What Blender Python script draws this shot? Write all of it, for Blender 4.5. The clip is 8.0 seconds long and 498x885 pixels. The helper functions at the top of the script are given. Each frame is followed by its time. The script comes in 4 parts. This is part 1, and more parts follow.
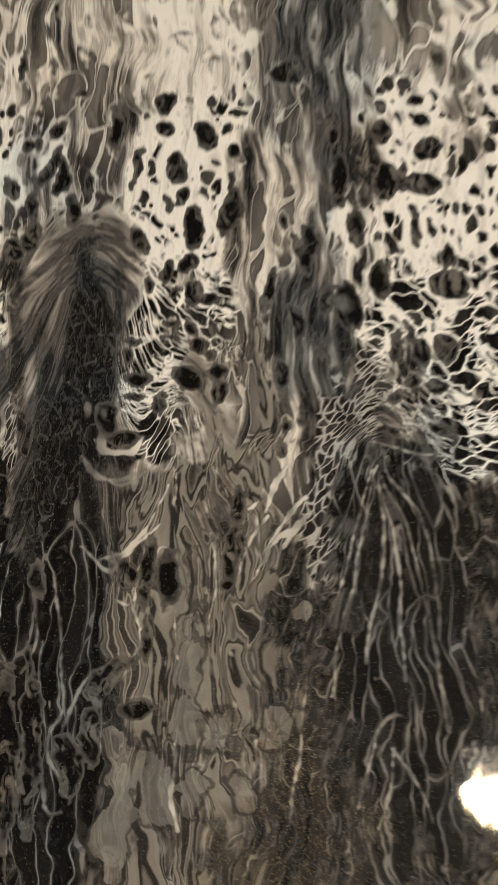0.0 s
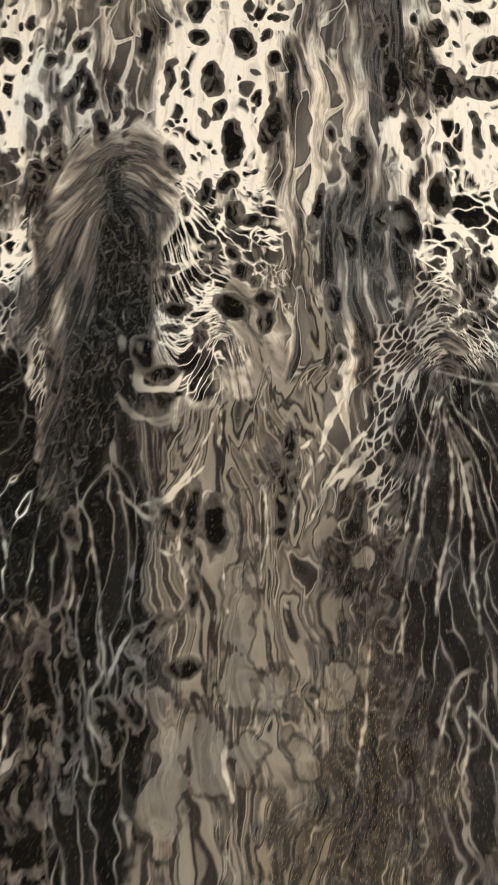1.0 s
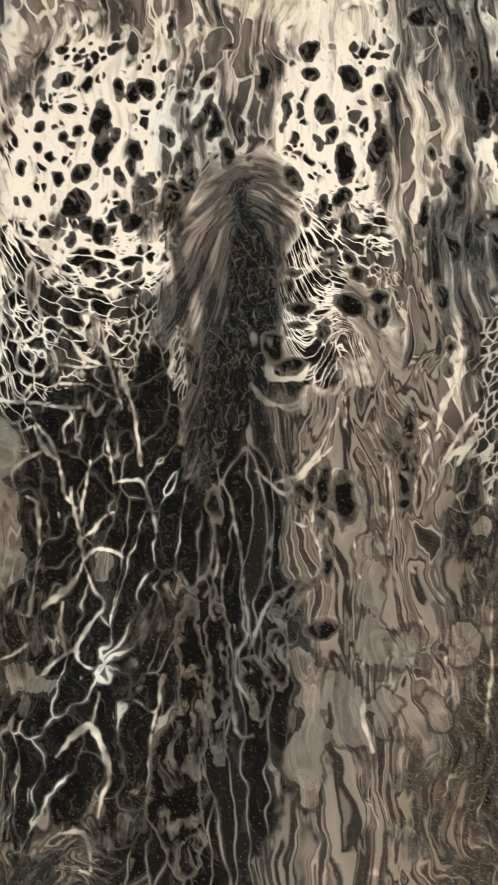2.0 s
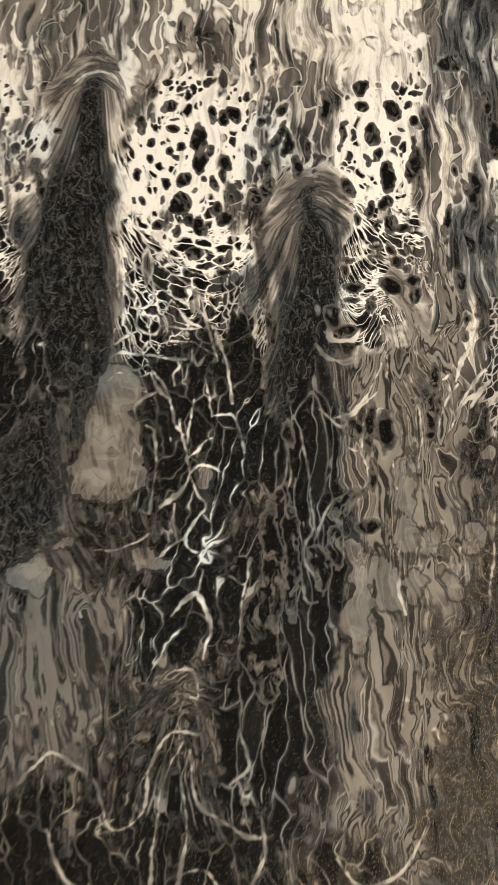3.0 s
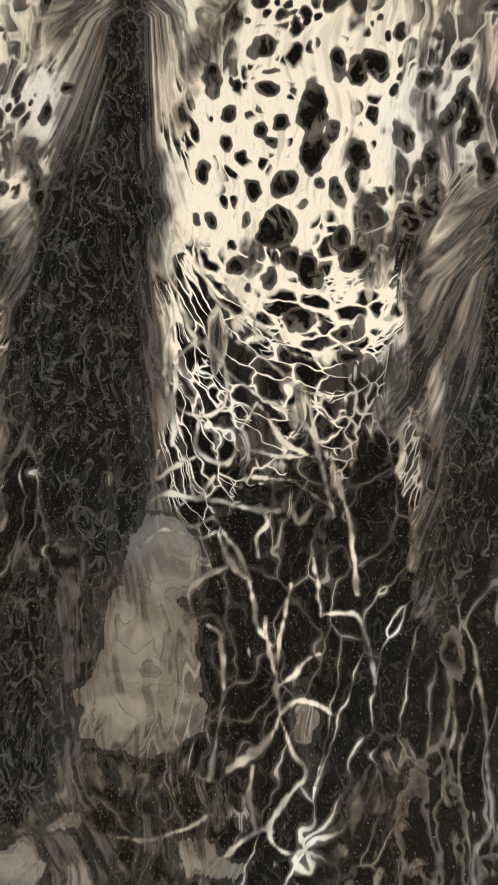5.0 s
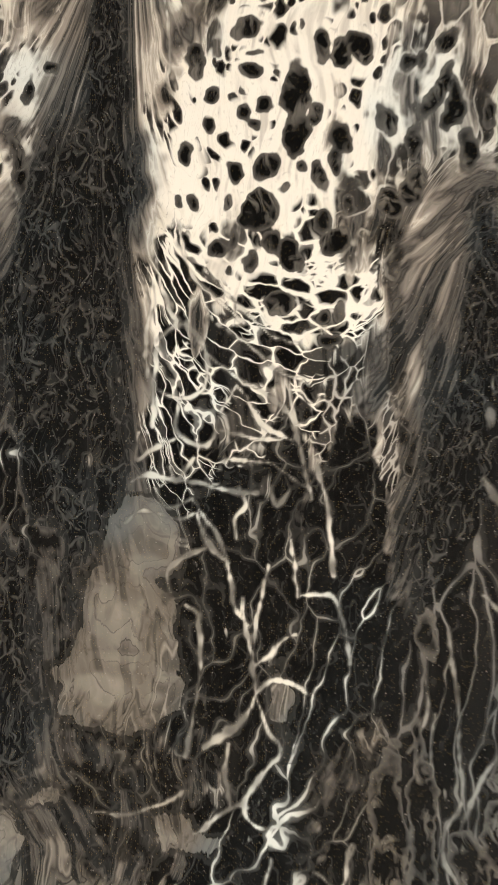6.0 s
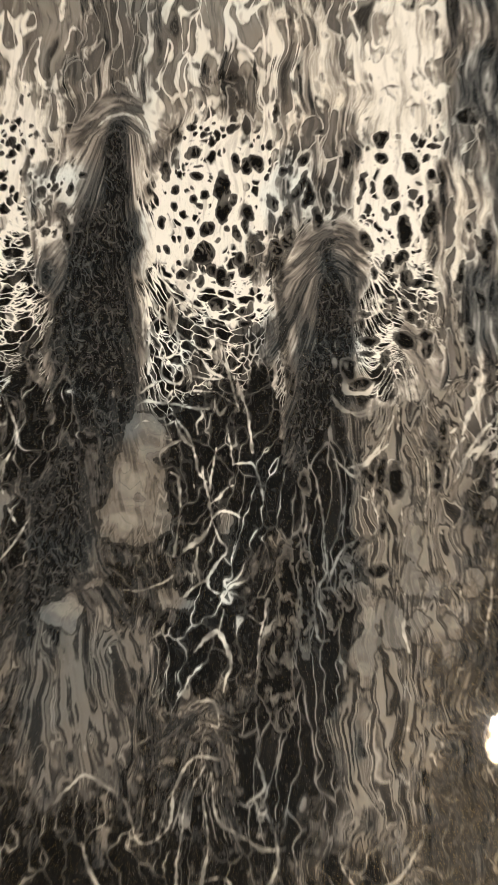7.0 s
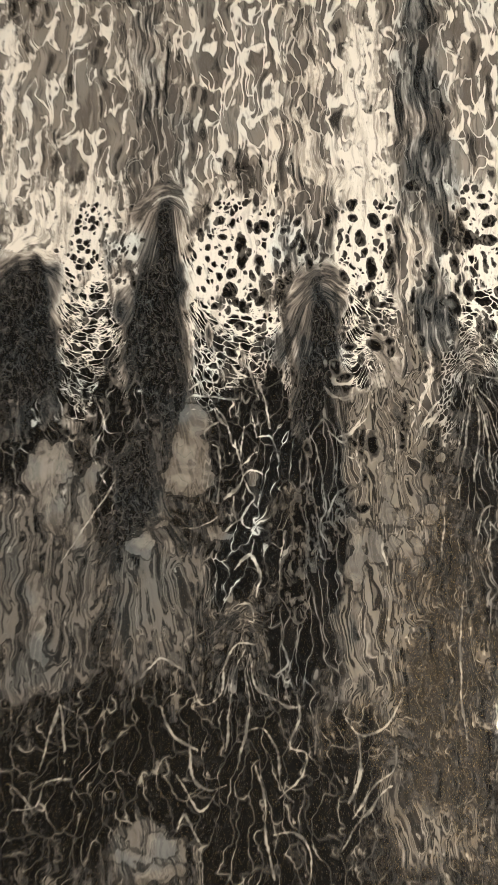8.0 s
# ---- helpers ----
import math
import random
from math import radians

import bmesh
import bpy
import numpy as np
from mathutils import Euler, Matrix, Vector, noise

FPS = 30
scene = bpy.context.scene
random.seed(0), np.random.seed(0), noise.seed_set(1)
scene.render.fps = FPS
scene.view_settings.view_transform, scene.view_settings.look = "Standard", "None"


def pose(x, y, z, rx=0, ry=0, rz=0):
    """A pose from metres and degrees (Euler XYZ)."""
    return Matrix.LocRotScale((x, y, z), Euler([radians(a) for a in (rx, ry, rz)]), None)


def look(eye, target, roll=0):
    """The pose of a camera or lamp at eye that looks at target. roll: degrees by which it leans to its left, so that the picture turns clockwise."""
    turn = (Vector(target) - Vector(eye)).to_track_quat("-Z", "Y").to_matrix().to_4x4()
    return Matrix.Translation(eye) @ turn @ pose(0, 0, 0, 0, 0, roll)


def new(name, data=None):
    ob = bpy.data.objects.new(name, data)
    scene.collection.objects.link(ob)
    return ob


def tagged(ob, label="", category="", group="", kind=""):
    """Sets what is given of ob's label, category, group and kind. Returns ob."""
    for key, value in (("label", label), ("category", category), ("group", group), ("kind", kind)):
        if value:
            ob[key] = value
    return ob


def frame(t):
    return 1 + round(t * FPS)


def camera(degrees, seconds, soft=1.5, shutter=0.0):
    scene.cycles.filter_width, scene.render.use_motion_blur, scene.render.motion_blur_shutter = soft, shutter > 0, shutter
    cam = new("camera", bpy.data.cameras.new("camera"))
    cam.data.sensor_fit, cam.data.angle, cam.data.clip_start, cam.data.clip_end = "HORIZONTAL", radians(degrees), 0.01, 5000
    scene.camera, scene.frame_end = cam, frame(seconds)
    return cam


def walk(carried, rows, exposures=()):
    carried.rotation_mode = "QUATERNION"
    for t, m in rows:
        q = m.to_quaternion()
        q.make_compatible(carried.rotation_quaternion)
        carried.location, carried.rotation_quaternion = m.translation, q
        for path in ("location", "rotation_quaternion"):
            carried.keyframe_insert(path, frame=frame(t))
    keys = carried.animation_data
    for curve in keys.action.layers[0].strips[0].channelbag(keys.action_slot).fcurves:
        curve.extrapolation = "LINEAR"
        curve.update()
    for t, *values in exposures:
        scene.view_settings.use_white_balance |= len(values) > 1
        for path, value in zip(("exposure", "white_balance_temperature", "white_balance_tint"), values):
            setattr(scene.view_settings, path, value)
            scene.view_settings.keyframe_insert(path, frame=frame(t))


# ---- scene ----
cam = camera(38.9, 8.0, shutter=0.5)
PATH = [
    (0, (-0.014, -0.042, 1.106), (0.031, 0.201, -0.879), 7.6),
    (0.5, (-0.022, -0.043, 1.06), (-0.034, 0.147, -0.931), -7.0),
    (1, (-0.03, -0.063, 1.074), (-0.027, 0.171, -0.912), -3.3),
    (1.5, (-0.055, -0.097, 1.103), (-0.054, 0.22, -0.872), -4.9),
    (2, (-0.084, -0.09, 1.101), (-0.092, 0.272, -0.866), -6.3),
    (2.2, (-0.088, -0.098, 1.111), (-0.101, 0.288, -0.852), -6.7),
    (3.3, (-0.141, -0.137, 1.21), (-0.115, 0.195, -0.762), 0.4),
    (3.5, (-0.143, -0.126, 1.194), (-0.126, 0.214, -0.776), -1.2),
    (4, (-0.155, -0.055, 1.116), (-0.191, 0.242, -0.862), -9.8),
    (4.2, (-0.157, -0.041, 1.101), (-0.222, 0.232, -0.879), -15.9),
    (5.3, (-0.16, 0.002, 1.026), (-0.249, 0.113, -0.969), -40.2),
    (5.5, (-0.16, -0.005, 1.028), (-0.254, 0.104, -0.967), -42.4),
    (6, (-0.153, -0.004, 1.037), (-0.233, 0.094, -0.959), -40.2),
    (6.5, (-0.152, -0.031, 1.134), (-0.132, 0.081, -0.863), 8.8),
    (7, (-0.151, -0.071, 1.23), (-0.084, 0.104, -0.761), 17.7),
    (7.5, (-0.154, -0.108, 1.33), (-0.103, 0.122, -0.656), 7.6),
    (8, (-0.162, -0.131, 1.407), (-0.136, 0.131, -0.575), 0.2),
]
EXPOSURES = [(0.0, -0.28), (1.0, 0.06), (2.0, 0.15), (3.5, 0.24), (4.2, 0.15), (5.5, 0.16), (6.0, 0.25), (6.5, 0.2), (8.0, 0.2)]
walk(cam, [(t, look(eye, target, roll)) for t, eye, target, roll in PATH], EXPOSURES)

# ---- world and light: an unseen indoor room, lit only by its ceiling lamp ----
world = bpy.data.worlds.new("world")
scene.world = world
world.use_nodes = True
world.node_tree.nodes["Background"].inputs[0].default_value = (0.9, 0.85, 0.78, 1)
world.node_tree.nodes["Background"].inputs[1].default_value = 0.0

TOP = 0.79          # height of the painted surface
TABLE = 0.75


# ---- node helpers ----
class Nodes:
    """Short forms for building a material's node tree."""

    def __init__(self, name):
        self.mat = bpy.data.materials.new(name)
        self.mat.use_nodes = True
        self.tree = self.mat.node_tree
        self.bsdf = self.tree.nodes["Principled BSDF"]

    def add(self, kind, **props):
        n = self.tree.nodes.new(kind)
        for k, v in props.items():
            setattr(n, k, v)
        return n

    def put(self, socket, value):
        if isinstance(value, bpy.types.NodeSocket):
            self.tree.links.new(value, socket)
        elif value is not None:
            socket.default_value = value

    def math(self, op, a, b=None, c=None, clamp=False):
        n = self.add("ShaderNodeMath", operation=op, use_clamp=clamp)
        for i, v in enumerate((a, b, c)):
            self.put(n.inputs[i], v)
        return n.outputs[0]

    def vmath(self, op, a, b=None):
        n = self.add("ShaderNodeVectorMath", operation=op)
        for i, v in enumerate((a, b)):
            self.put(n.inputs[i], v)
        return n.outputs[0]

    def step(self, x, low, high, out0=0.0, out1=1.0):
        n = self.add("ShaderNodeMapRange", interpolation_type="SMOOTHSTEP")
        for i, v in enumerate((x, low, high, out0, out1)):
            self.put(n.inputs[i], v)
        return n.outputs[0]

    def mix(self, f, a, b):
        n = self.add("ShaderNodeMix", data_type="RGBA")
        self.put(n.inputs[0], f), self.put(n.inputs[6], a), self.put(n.inputs[7], b)
        return n.outputs[2]

    def fmix(self, f, a, b):
        n = self.add("ShaderNodeMix", data_type="FLOAT")
        self.put(n.inputs[0], f), self.put(n.inputs[2], a), self.put(n.inputs[3], b)
        return n.outputs[0]

    def noise(self, vec, scale, detail=2.0, rough=0.5, distortion=0.0, dims="3D"):
        n = self.add("ShaderNodeTexNoise", noise_dimensions=dims)
        turn = self.add("ShaderNodeVectorRotate")      # an oblique cut hides the lattice
        turn.inputs["Axis"].default_value, turn.inputs["Angle"].default_value = (0.74, 0.53, 0.41), 0.83
        self.put(turn.inputs["Vector"], vec)
        self.put(n.inputs["Vector"], turn.outputs[0])
        n.inputs["Scale"].default_value, n.inputs["Detail"].default_value = scale, detail
        n.inputs["Roughness"].default_value, n.inputs["Distortion"].default_value = rough, distortion
        return n

    def voronoi(self, vec, feature, scale=1.0, randomness=1.0):
        n = self.add("ShaderNodeTexVoronoi", voronoi_dimensions="2D", feature=feature)
        self.put(n.inputs["Vector"], vec)
        n.inputs["Scale"].default_value, n.inputs["Randomness"].default_value = scale, randomness
        return n

    def ramp(self, fac, stops):
        n = self.add("ShaderNodeValToRGB")
        self.put(n.inputs[0], fac)
        e = n.color_ramp.elements
        while len(e) < len(stops):
            e.new(0.5)
        for el, (pos, col) in zip(e, stops):
            el.position, el.color = pos, (*col, 1)
        return n.outputs[0]

    def attr(self, name):
        return self.add("ShaderNodeAttribute", attribute_name=name)

    def split(self, vec):
        n = self.add("ShaderNodeSeparateXYZ")
        self.put(n.inputs[0], vec)
        return n.outputs

    def join(self, x, y, z=0.0):
        n = self.add("ShaderNodeCombineXYZ")
        for i, v in enumerate((x, y, z)):
            self.put(n.inputs[i], v)
        return n.outputs[0]


def plain_material(name, colour, rough, scale, vary=0.15, bump=0.1, metallic=0.0, stretch=(1, 1, 1)):
    """Paint, plaster, wood and the like: one colour with grain at two scales."""
    m = Nodes(name)
    co = m.add("ShaderNodeTexCoord").outputs["Object"]
    co = m.vmath("MULTIPLY", co, stretch)
    fine = m.noise(co, scale * 8, 4, 0.6).outputs[0]
    broad = m.noise(co, scale, 3, 0.55).outputs[0]
    f = m.math("ADD", m.math("MULTIPLY", fine, 0.5), m.math("MULTIPLY", broad, 0.5))
    dark = [c * (1 - vary) for c in colour] + [1]
    lit = [min(1, c * (1 + vary)) for c in colour] + [1]
    m.put(m.bsdf.inputs["Base Color"], m.mix(f, dark, lit))
    m.put(m.bsdf.inputs["Roughness"], m.step(fine, 0.2, 0.8, rough * 0.85, min(1, rough * 1.15)))
    m.bsdf.inputs["Metallic"].default_value = metallic
    b = m.add("ShaderNodeBump")
    b.inputs["Strength"].default_value, b.inputs["Distance"].default_value = bump, 0.002
    m.put(b.inputs["Height"], fine)
    m.put(m.bsdf.inputs["Normal"], b.outputs[0])
    return m.mat


def glow_material(name, colour, strength):
    m = Nodes(name)
    m.bsdf.inputs["Base Color"].default_value = (*colour, 1)
    m.bsdf.inputs["Emission Color"].default_value = (*colour, 1)
    m.bsdf.inputs["Emission Strength"].default_value = strength
    return m.mat


CREAM, TAUPE, CHARCOAL, BLACK = (0.80, 0.742, 0.645, 1), (0.205, 0.18, 0.157, 1), (0.024, 0.0235, 0.0225, 1), (0.0045, 0.0043, 0.0041, 1)


def paint_material():
    """Poured acrylic under clear resin: round cells, lacing, bubbles, tendrils and streaked marbling in cream, taupe and black."""
    m = Nodes("poured_acrylic")
    pos = m.attr("place").outputs["Vector"]     # millimetres on the panel
    flow = m.attr("flow").outputs["Vector"]     # the same, bent round the fingers
    level = m.attr("level").outputs["Vector"]   # the same, as layers lifted by the fingers and sagging between them
    arc_w = m.attr("arc").outputs["Fac"]        # how steeply the layers climb
    kind = m.attr("kind")
    k = m.split(kind.outputs["Vector"])
    holes_w, lace_w, bubble_w = k[0], k[1], k[2]
    tendril_w = kind.outputs["Alpha"]
    tint = m.attr("tint")
    q = m.split(tint.outputs["Vector"])
    tone, base, warm = q[0], q[1], q[2]
    ft = m.split(m.attr("shape").outputs["Vector"])
    cell_d, vein_d, pool_d = ft[0], ft[1], ft[2]

    flame_w = tint.outputs["Alpha"]
    agate_w = m.attr("agate").outputs["Fac"]

    # wandering of all outlines, at three sizes
    big = m.noise(pos, 0.028, 1, 0.4)
    wob = m.noise(pos, 0.085, 1, 0.4)
    wob2 = m.noise(pos, 0.30, 0, 0.4)
    half = (0.5, 0.5, 0.5)
    drift0 = m.vmath("SUBTRACT", big.outputs["Color"], half)
    drift1 = m.vmath("SUBTRACT", wob.outputs["Color"], half)
    drift2 = m.vmath("SUBTRACT", wob2.outputs["Color"], half)

    def warped(vec, a, b, c, tall=1.0):
        v = m.vmath("ADD", vec, m.vmath("MULTIPLY", drift0, (a, a * tall, 0)))
        v = m.vmath("ADD", v, m.vmath("MULTIPLY", drift1, (b, b * tall, 0)))
        return m.vmath("ADD", v, m.vmath("MULTIPLY", drift2, (c, c * tall, 0)))

    # marbling in long streaks, and in arcs round the fingers
    sv = m.vmath("MULTIPLY", warped(flow, 18, 2.5, 0.5, 1.6), (1 / 6.5, 1 / 50, 0))
    streak = m.noise(sv, 1.0, 3, 0.5, 0.5).outputs[0]
    sv2 = m.vmath("MULTIPLY", warped(flow, 16, 2.5, 0.6, 1.6), (1 / 2.4, 1 / 24, 0))
    fine = m.noise(sv2, 1.0, 1, 0.5, 0.3).outputs[0]
    av = m.vmath("MULTIPLY", warped(level, 7, 4, 0.9, 2.0), (1 / 30, 1 / 24, 0))
    streak = m.fmix(arc_w, streak, m.noise(av, 1.0, 3, 0.55, 0.4).outputs[0])
    av2 = m.vmath("MULTIPLY", warped(level, 7, 4, 1.2, 2.0), (1 / 16, 1 / 10, 0))
    fine = m.fmix(arc_w, fine, m.noise(av2, 1.0, 2, 0.5, 0.3).outputs[0])
    # felt: fine mottled threads of grey, close together
    tv = m.vmath("MULTIPLY", warped(pos, 12, 7, 2.0, 1.5), (1 / 5.5, 1 / 11, 0))
    felt_a = m.noise(tv, 1.0, 2, 0.6, 1.2)
    tv = m.vmath("MULTIPLY", warped(pos, 8, 6, 2.0, 1.4), (1 / 3.2, 1 / 5.0, 0))
    felt_b = m.noise(tv, 1.0, 1, 0.5, 1.0)
    felt = m.math("MULTIPLY", m.step(m.math("ABSOLUTE", m.math("SUBTRACT", felt_a.outputs[0], 0.5)), 0.0, 0.045, 1.0, 0.0), m.step(felt_b.outputs[0], 0.42, 0.66))
    felt2 = m.math("MULTIPLY", m.step(m.math("ABSOLUTE", m.math("SUBTRACT", felt_b.outputs[0], 0.5)), 0.0, 0.05, 1.0, 0.0), m.step(wob.outputs[0], 0.48, 0.66, 0.0, 0.7))
    felt = m.math("MAXIMUM", felt, felt2)
    tv = m.vmath("MULTIPLY", warped(pos, 14, 9, 3.0, 1.4), (1 / 4.4, 1 / 8.0, 0))
    mesh = m.voronoi(tv, "DISTANCE_TO_EDGE").outputs["Distance"]
    mesh = m.math("MULTIPLY", m.step(mesh, 0.02, 0.13, 1.0, 0.0), m.step(felt_a.outputs[0], 0.40, 0.62))
    felt = m.math("MAXIMUM", m.math("MULTIPLY", felt, 0.7), m.math("MULTIPLY", mesh, 0.9))
    mottle = m.math("MULTIPLY", m.step(felt_a.outputs[0], 0.50, 0.72), m.step(wob.outputs[0], 0.35, 0.65, 0.3, 1.0))
    mv = m.math("MULTIPLY_ADD", m.math("SUBTRACT", streak, 0.5), m.math("MULTIPLY", m.step(tone, 0.15, 0.42, 0.6, 1.5), m.math("MULTIPLY_ADD", arc_w, -0.55, 1.0)), tone)
    mv = m.math("MULTIPLY_ADD", m.math("SUBTRACT", fine, 0.5), m.step(tone, 0.15, 0.42, 0.2, 0.55), mv)
    marble = m.ramp(mv, [(0.0, BLACK[:3]), (0.17, (0.009, 0.0088, 0.0085)), (0.30, CHARCOAL[:3]), (0.36, (0.10, 0.09, 0.079)), (0.41, (0.04, 0.036, 0.032)),
                         (0.50, (0.19, 0.165, 0.14)), (0.58, (0.30, 0.262, 0.222)), (0.64, (0.58, 0.52, 0.44)), (0.70, (0.36, 0.315, 0.265)), (0.80, (0.66, 0.60, 0.50)), (1.0, CREAM[:3])])
    ring = m.math("ABSOLUTE", m.math("SINE", m.math("MULTIPLY", mv, 30.0)))
    thread = m.step(ring, 0.0, 0.25, 1.0, 0.0)
    marble = m.mix(m.math("MULTIPLY", thread, m.step(tone, 0.15, 0.4, 0.12, 0.4)), marble, m.mix(m.step(tone, 0.3, 0.6), (0.13, 0.119, 0.105, 1), (0.10, 0.086, 0.073, 1)))

    light = m.mix(m.step(tone, 0.05, 0.75), (0.10, 0.094, 0.085, 1), CREAM)
    mid = m.mix(0.5, light, TAUPE)
    dark = m.mix(m.step(base, 0.1, 1.1), BLACK, TAUPE)

    def net(vec, thin, soft, rounding=None, even=False):
        """Cells between pale walls: the walls' core and skirt, the cell's chance numbers and depth."""
        f1, f2 = m.voronoi(vec, "F1"), m.voronoi(vec, "F2")
        d = m.math("MULTIPLY", m.math("SUBTRACT", f2.outputs["Distance"], f1.outputs["Distance"]), 0.55)
        if even:
            d = m.voronoi(vec, "DISTANCE_TO_EDGE").outputs["Distance"]
        chance = m.split(f1.outputs["Color"])
        core = m.step(d, m.math("MULTIPLY", thin, 0.55), m.math("ADD", thin, soft * 0.2), 1.0, 0.0)
        skirt = m.step(d, thin, m.math("ADD", thin, soft * 1.5), 1.0, 0.0)
        if rounding is not None:
            limit = m.math("MULTIPLY_ADD", chance[1], 0.20, 0.22)
            e = m.math("SUBTRACT", f1.outputs["Distance"], limit)
            core = m.math("MAXIMUM", core, m.math("MULTIPLY", m.step(e, 0.0, 0.05), rounding))
            skirt = m.math("MAXIMUM", skirt, m.math("MULTIPLY", m.step(e, -0.10, 0.02), rounding))
        return core, skirt, chance, d

    def lay(core, skirt, fill, pale, half_tone):
        return m.mix(core, m.mix(m.math("MULTIPLY", skirt, 0.6), fill, half_tone), pale)

    def cell_fill(chance, d):
        """Black cells, some smoky grey."""
        grey = m.math("MULTIPLY", m.step(chance, 0.4, 1.0), m.step(streak, 0.4, 0.65))
        return m.mix(m.math("MAXIMUM", m.math("MULTIPLY", grey, 0.9), m.math("MULTIPLY", mottle, 0.8)), dark, (0.07, 0.063, 0.055, 1))

    # round holes in cream, small ones in the walls between large; none beside the single large cells
    v = m.vmath("MULTIPLY", warped(level, 12, 6, 1.8), (1 / 9.0, 1 / 12.5, 0))
    core, skirt, ch, d = net(v, 0.05, 0.06, 1.0)
    v = m.vmath("MULTIPLY", warped(level, 12, 6, 1.4), (1 / 4.6, 1 / 6.4, 0))
    core_s, skirt_s, ch_s, d_s = net(v, 0.10, 0.08, 1.0)
    keep = m.step(ch_s[2], 0.62, 0.66, 1.0, 0.0)
    free = m.step(cell_d, -3.0, -1.4)
    core = m.math("MULTIPLY", m.math("MAXIMUM", core, m.step(cell_d, -4.6, -3.0)), m.math("MAXIMUM", core_s, keep))
    skirt = m.math("MULTIPLY", m.math("MAXIMUM", skirt, m.step(cell_d, -4.6, -3.0)), m.math("MAXIMUM", skirt_s, keep))
    core, skirt = m.math("MAXIMUM", core, free), m.math("MAXIMUM", skirt, free)
    pale = m.mix(m.math("MULTIPLY", m.step(ring, 0.0, 0.16, 1.0, 0.0), 0.5), light, (0.30, 0.265, 0.22, 1))
    pale = m.mix(m.step(fine, 0.54, 0.75, 0.0, 0.6), pale, (0.42, 0.37, 0.31, 1))
    pale = m.mix(m.step(streak, 0.55, 0.72, 0.0, 0.6), pale, (0.50, 0.445, 0.375, 1))
    holes = lay(core, skirt, cell_fill(ch[0], d), pale, TAUPE)
    # lacing, squeezed downwards
    slant = m.add("ShaderNodeVectorRotate", rotation_type="Z_AXIS")
    slant.inputs["Angle"].default_value = 0.2
    m.put(slant.inputs["Vector"], warped(level, 18, 9, 2.6))
    v = m.vmath("MULTIPLY", slant.outputs[0], (1 / 11.5, 1 / 6.8, 0))
    vary = m.step(wob.outputs[0], 0.3, 0.7, 0.35, 1.5)
    thin = m.math("MULTIPLY", m.math("MULTIPLY", m.math("POWER", tone, 3.0), 0.145), vary)
    core, skirt, ch, d = net(v, thin, 0.05)
    v = m.vmath("MULTIPLY", slant.outputs[0], (1 / 4.6, 1 / 2.9, 0))
    core_s, skirt_s, ch_s, d_s = net(v, m.math("MULTIPLY", thin, 1.2), 0.08)
    some = m.math("MULTIPLY", m.step(wob.outputs[0], 0.48, 0.56), m.step(ch[2], 0.35, 0.4))
    core = m.math("MAXIMUM", core, m.math("MULTIPLY", core_s, some))
    skirt = m.math("MAXIMUM", skirt, m.math("MULTIPLY", skirt_s, some))
    lace = lay(core, m.math("MULTIPLY", skirt, 0.6), cell_fill(ch[0], d), light, mid)
    # small bubbles
    v = m.vmath("MULTIPLY", warped(level, 18, 9, 2.6), (1 / 5.2, 1 / 6.6, 0))
    core, skirt, ch, d = net(v, m.math("MULTIPLY", vary, 0.07), 0.08)
    bubbles = lay(core, skirt, cell_fill(ch[0], d), mid, TAUPE)
    # flames: taupe bodies outlined by wavering cream ribbons with dark edges
    v = m.vmath("MULTIPLY", warped(flow, 22, 4, 0.0, 2.2), (1 / 19.0, 1 / 62.0, 0))
    fl_a = m.noise(v, 1.0, 1, 0.35, 1.0).outputs[0]
    v = m.vmath("MULTIPLY", warped(flow, 20, 4, 0.0, 2.2), (1 / 11.0, 1 / 46.0, 0))
    fl_b = m.noise(v, 1.0, 0, 0.4, 0.6).outputs[0]
    room = m.math("MULTIPLY", m.math("MULTIPLY_ADD", tone, 0.17, -0.06), m.step(wob.outputs[0], 0.28, 0.72, 0.3, 1.6))
    edge_a = m.math("SUBTRACT", m.math("ABSOLUTE", m.math("SUBTRACT", fl_a, 0.5)), room)
    edge_b = m.math("SUBTRACT", m.math("ABSOLUTE", m.math("SUBTRACT", fl_b, 0.47)), m.math("MULTIPLY", room, 0.6))
    drop_d = m.attr("drop").outputs["Fac"]
    dn = m.math("MULTIPLY_ADD", m.math("SUBTRACT", fl_b, 0.5), 14.0, drop_d)
    dn = m.math("MULTIPLY_ADD", m.math("SUBTRACT", fl_a, 0.5), 14.0, dn)
    edge_a = m.math("MAXIMUM", edge_a, m.math("MULTIPLY", dn, 0.02))
    edge_b = m.math("MAXIMUM", edge_b, m.math("MULTIPLY", dn, 0.02))
    edge = m.math("MINIMUM", edge_a, edge_b)
    body = m.mix(m.step(fl_a, 0.36, 0.64), (0.125, 0.109, 0.092, 1), (0.23, 0.202, 0.17, 1))
    body = m.mix(m.math("MULTIPLY", m.step(fl_b, 0.60, 0.70), m.step(edge, 0.03, 0.09)), body, (0.03, 0.027, 0.024, 1))
    body = m.mix(m.math("MULTIPLY", m.step(ring, 0.0, 0.3, 1.0, 0.0), 0.22), body, (0.36, 0.32, 0.27, 1))
    body = m.mix(m.step(streak, 0.5, 0.68, 0.0, 0.55), body, (0.36, 0.318, 0.268, 1))
    body = m.mix(m.step(fine, 0.30, 0.46, 0.5, 0.0), body, (0.06, 0.053, 0.045, 1))
    body = m.mix(m.step(edge, 0.004, 0.03, 0.55, 0.0), body, (0.07, 0.061, 0.052, 1))
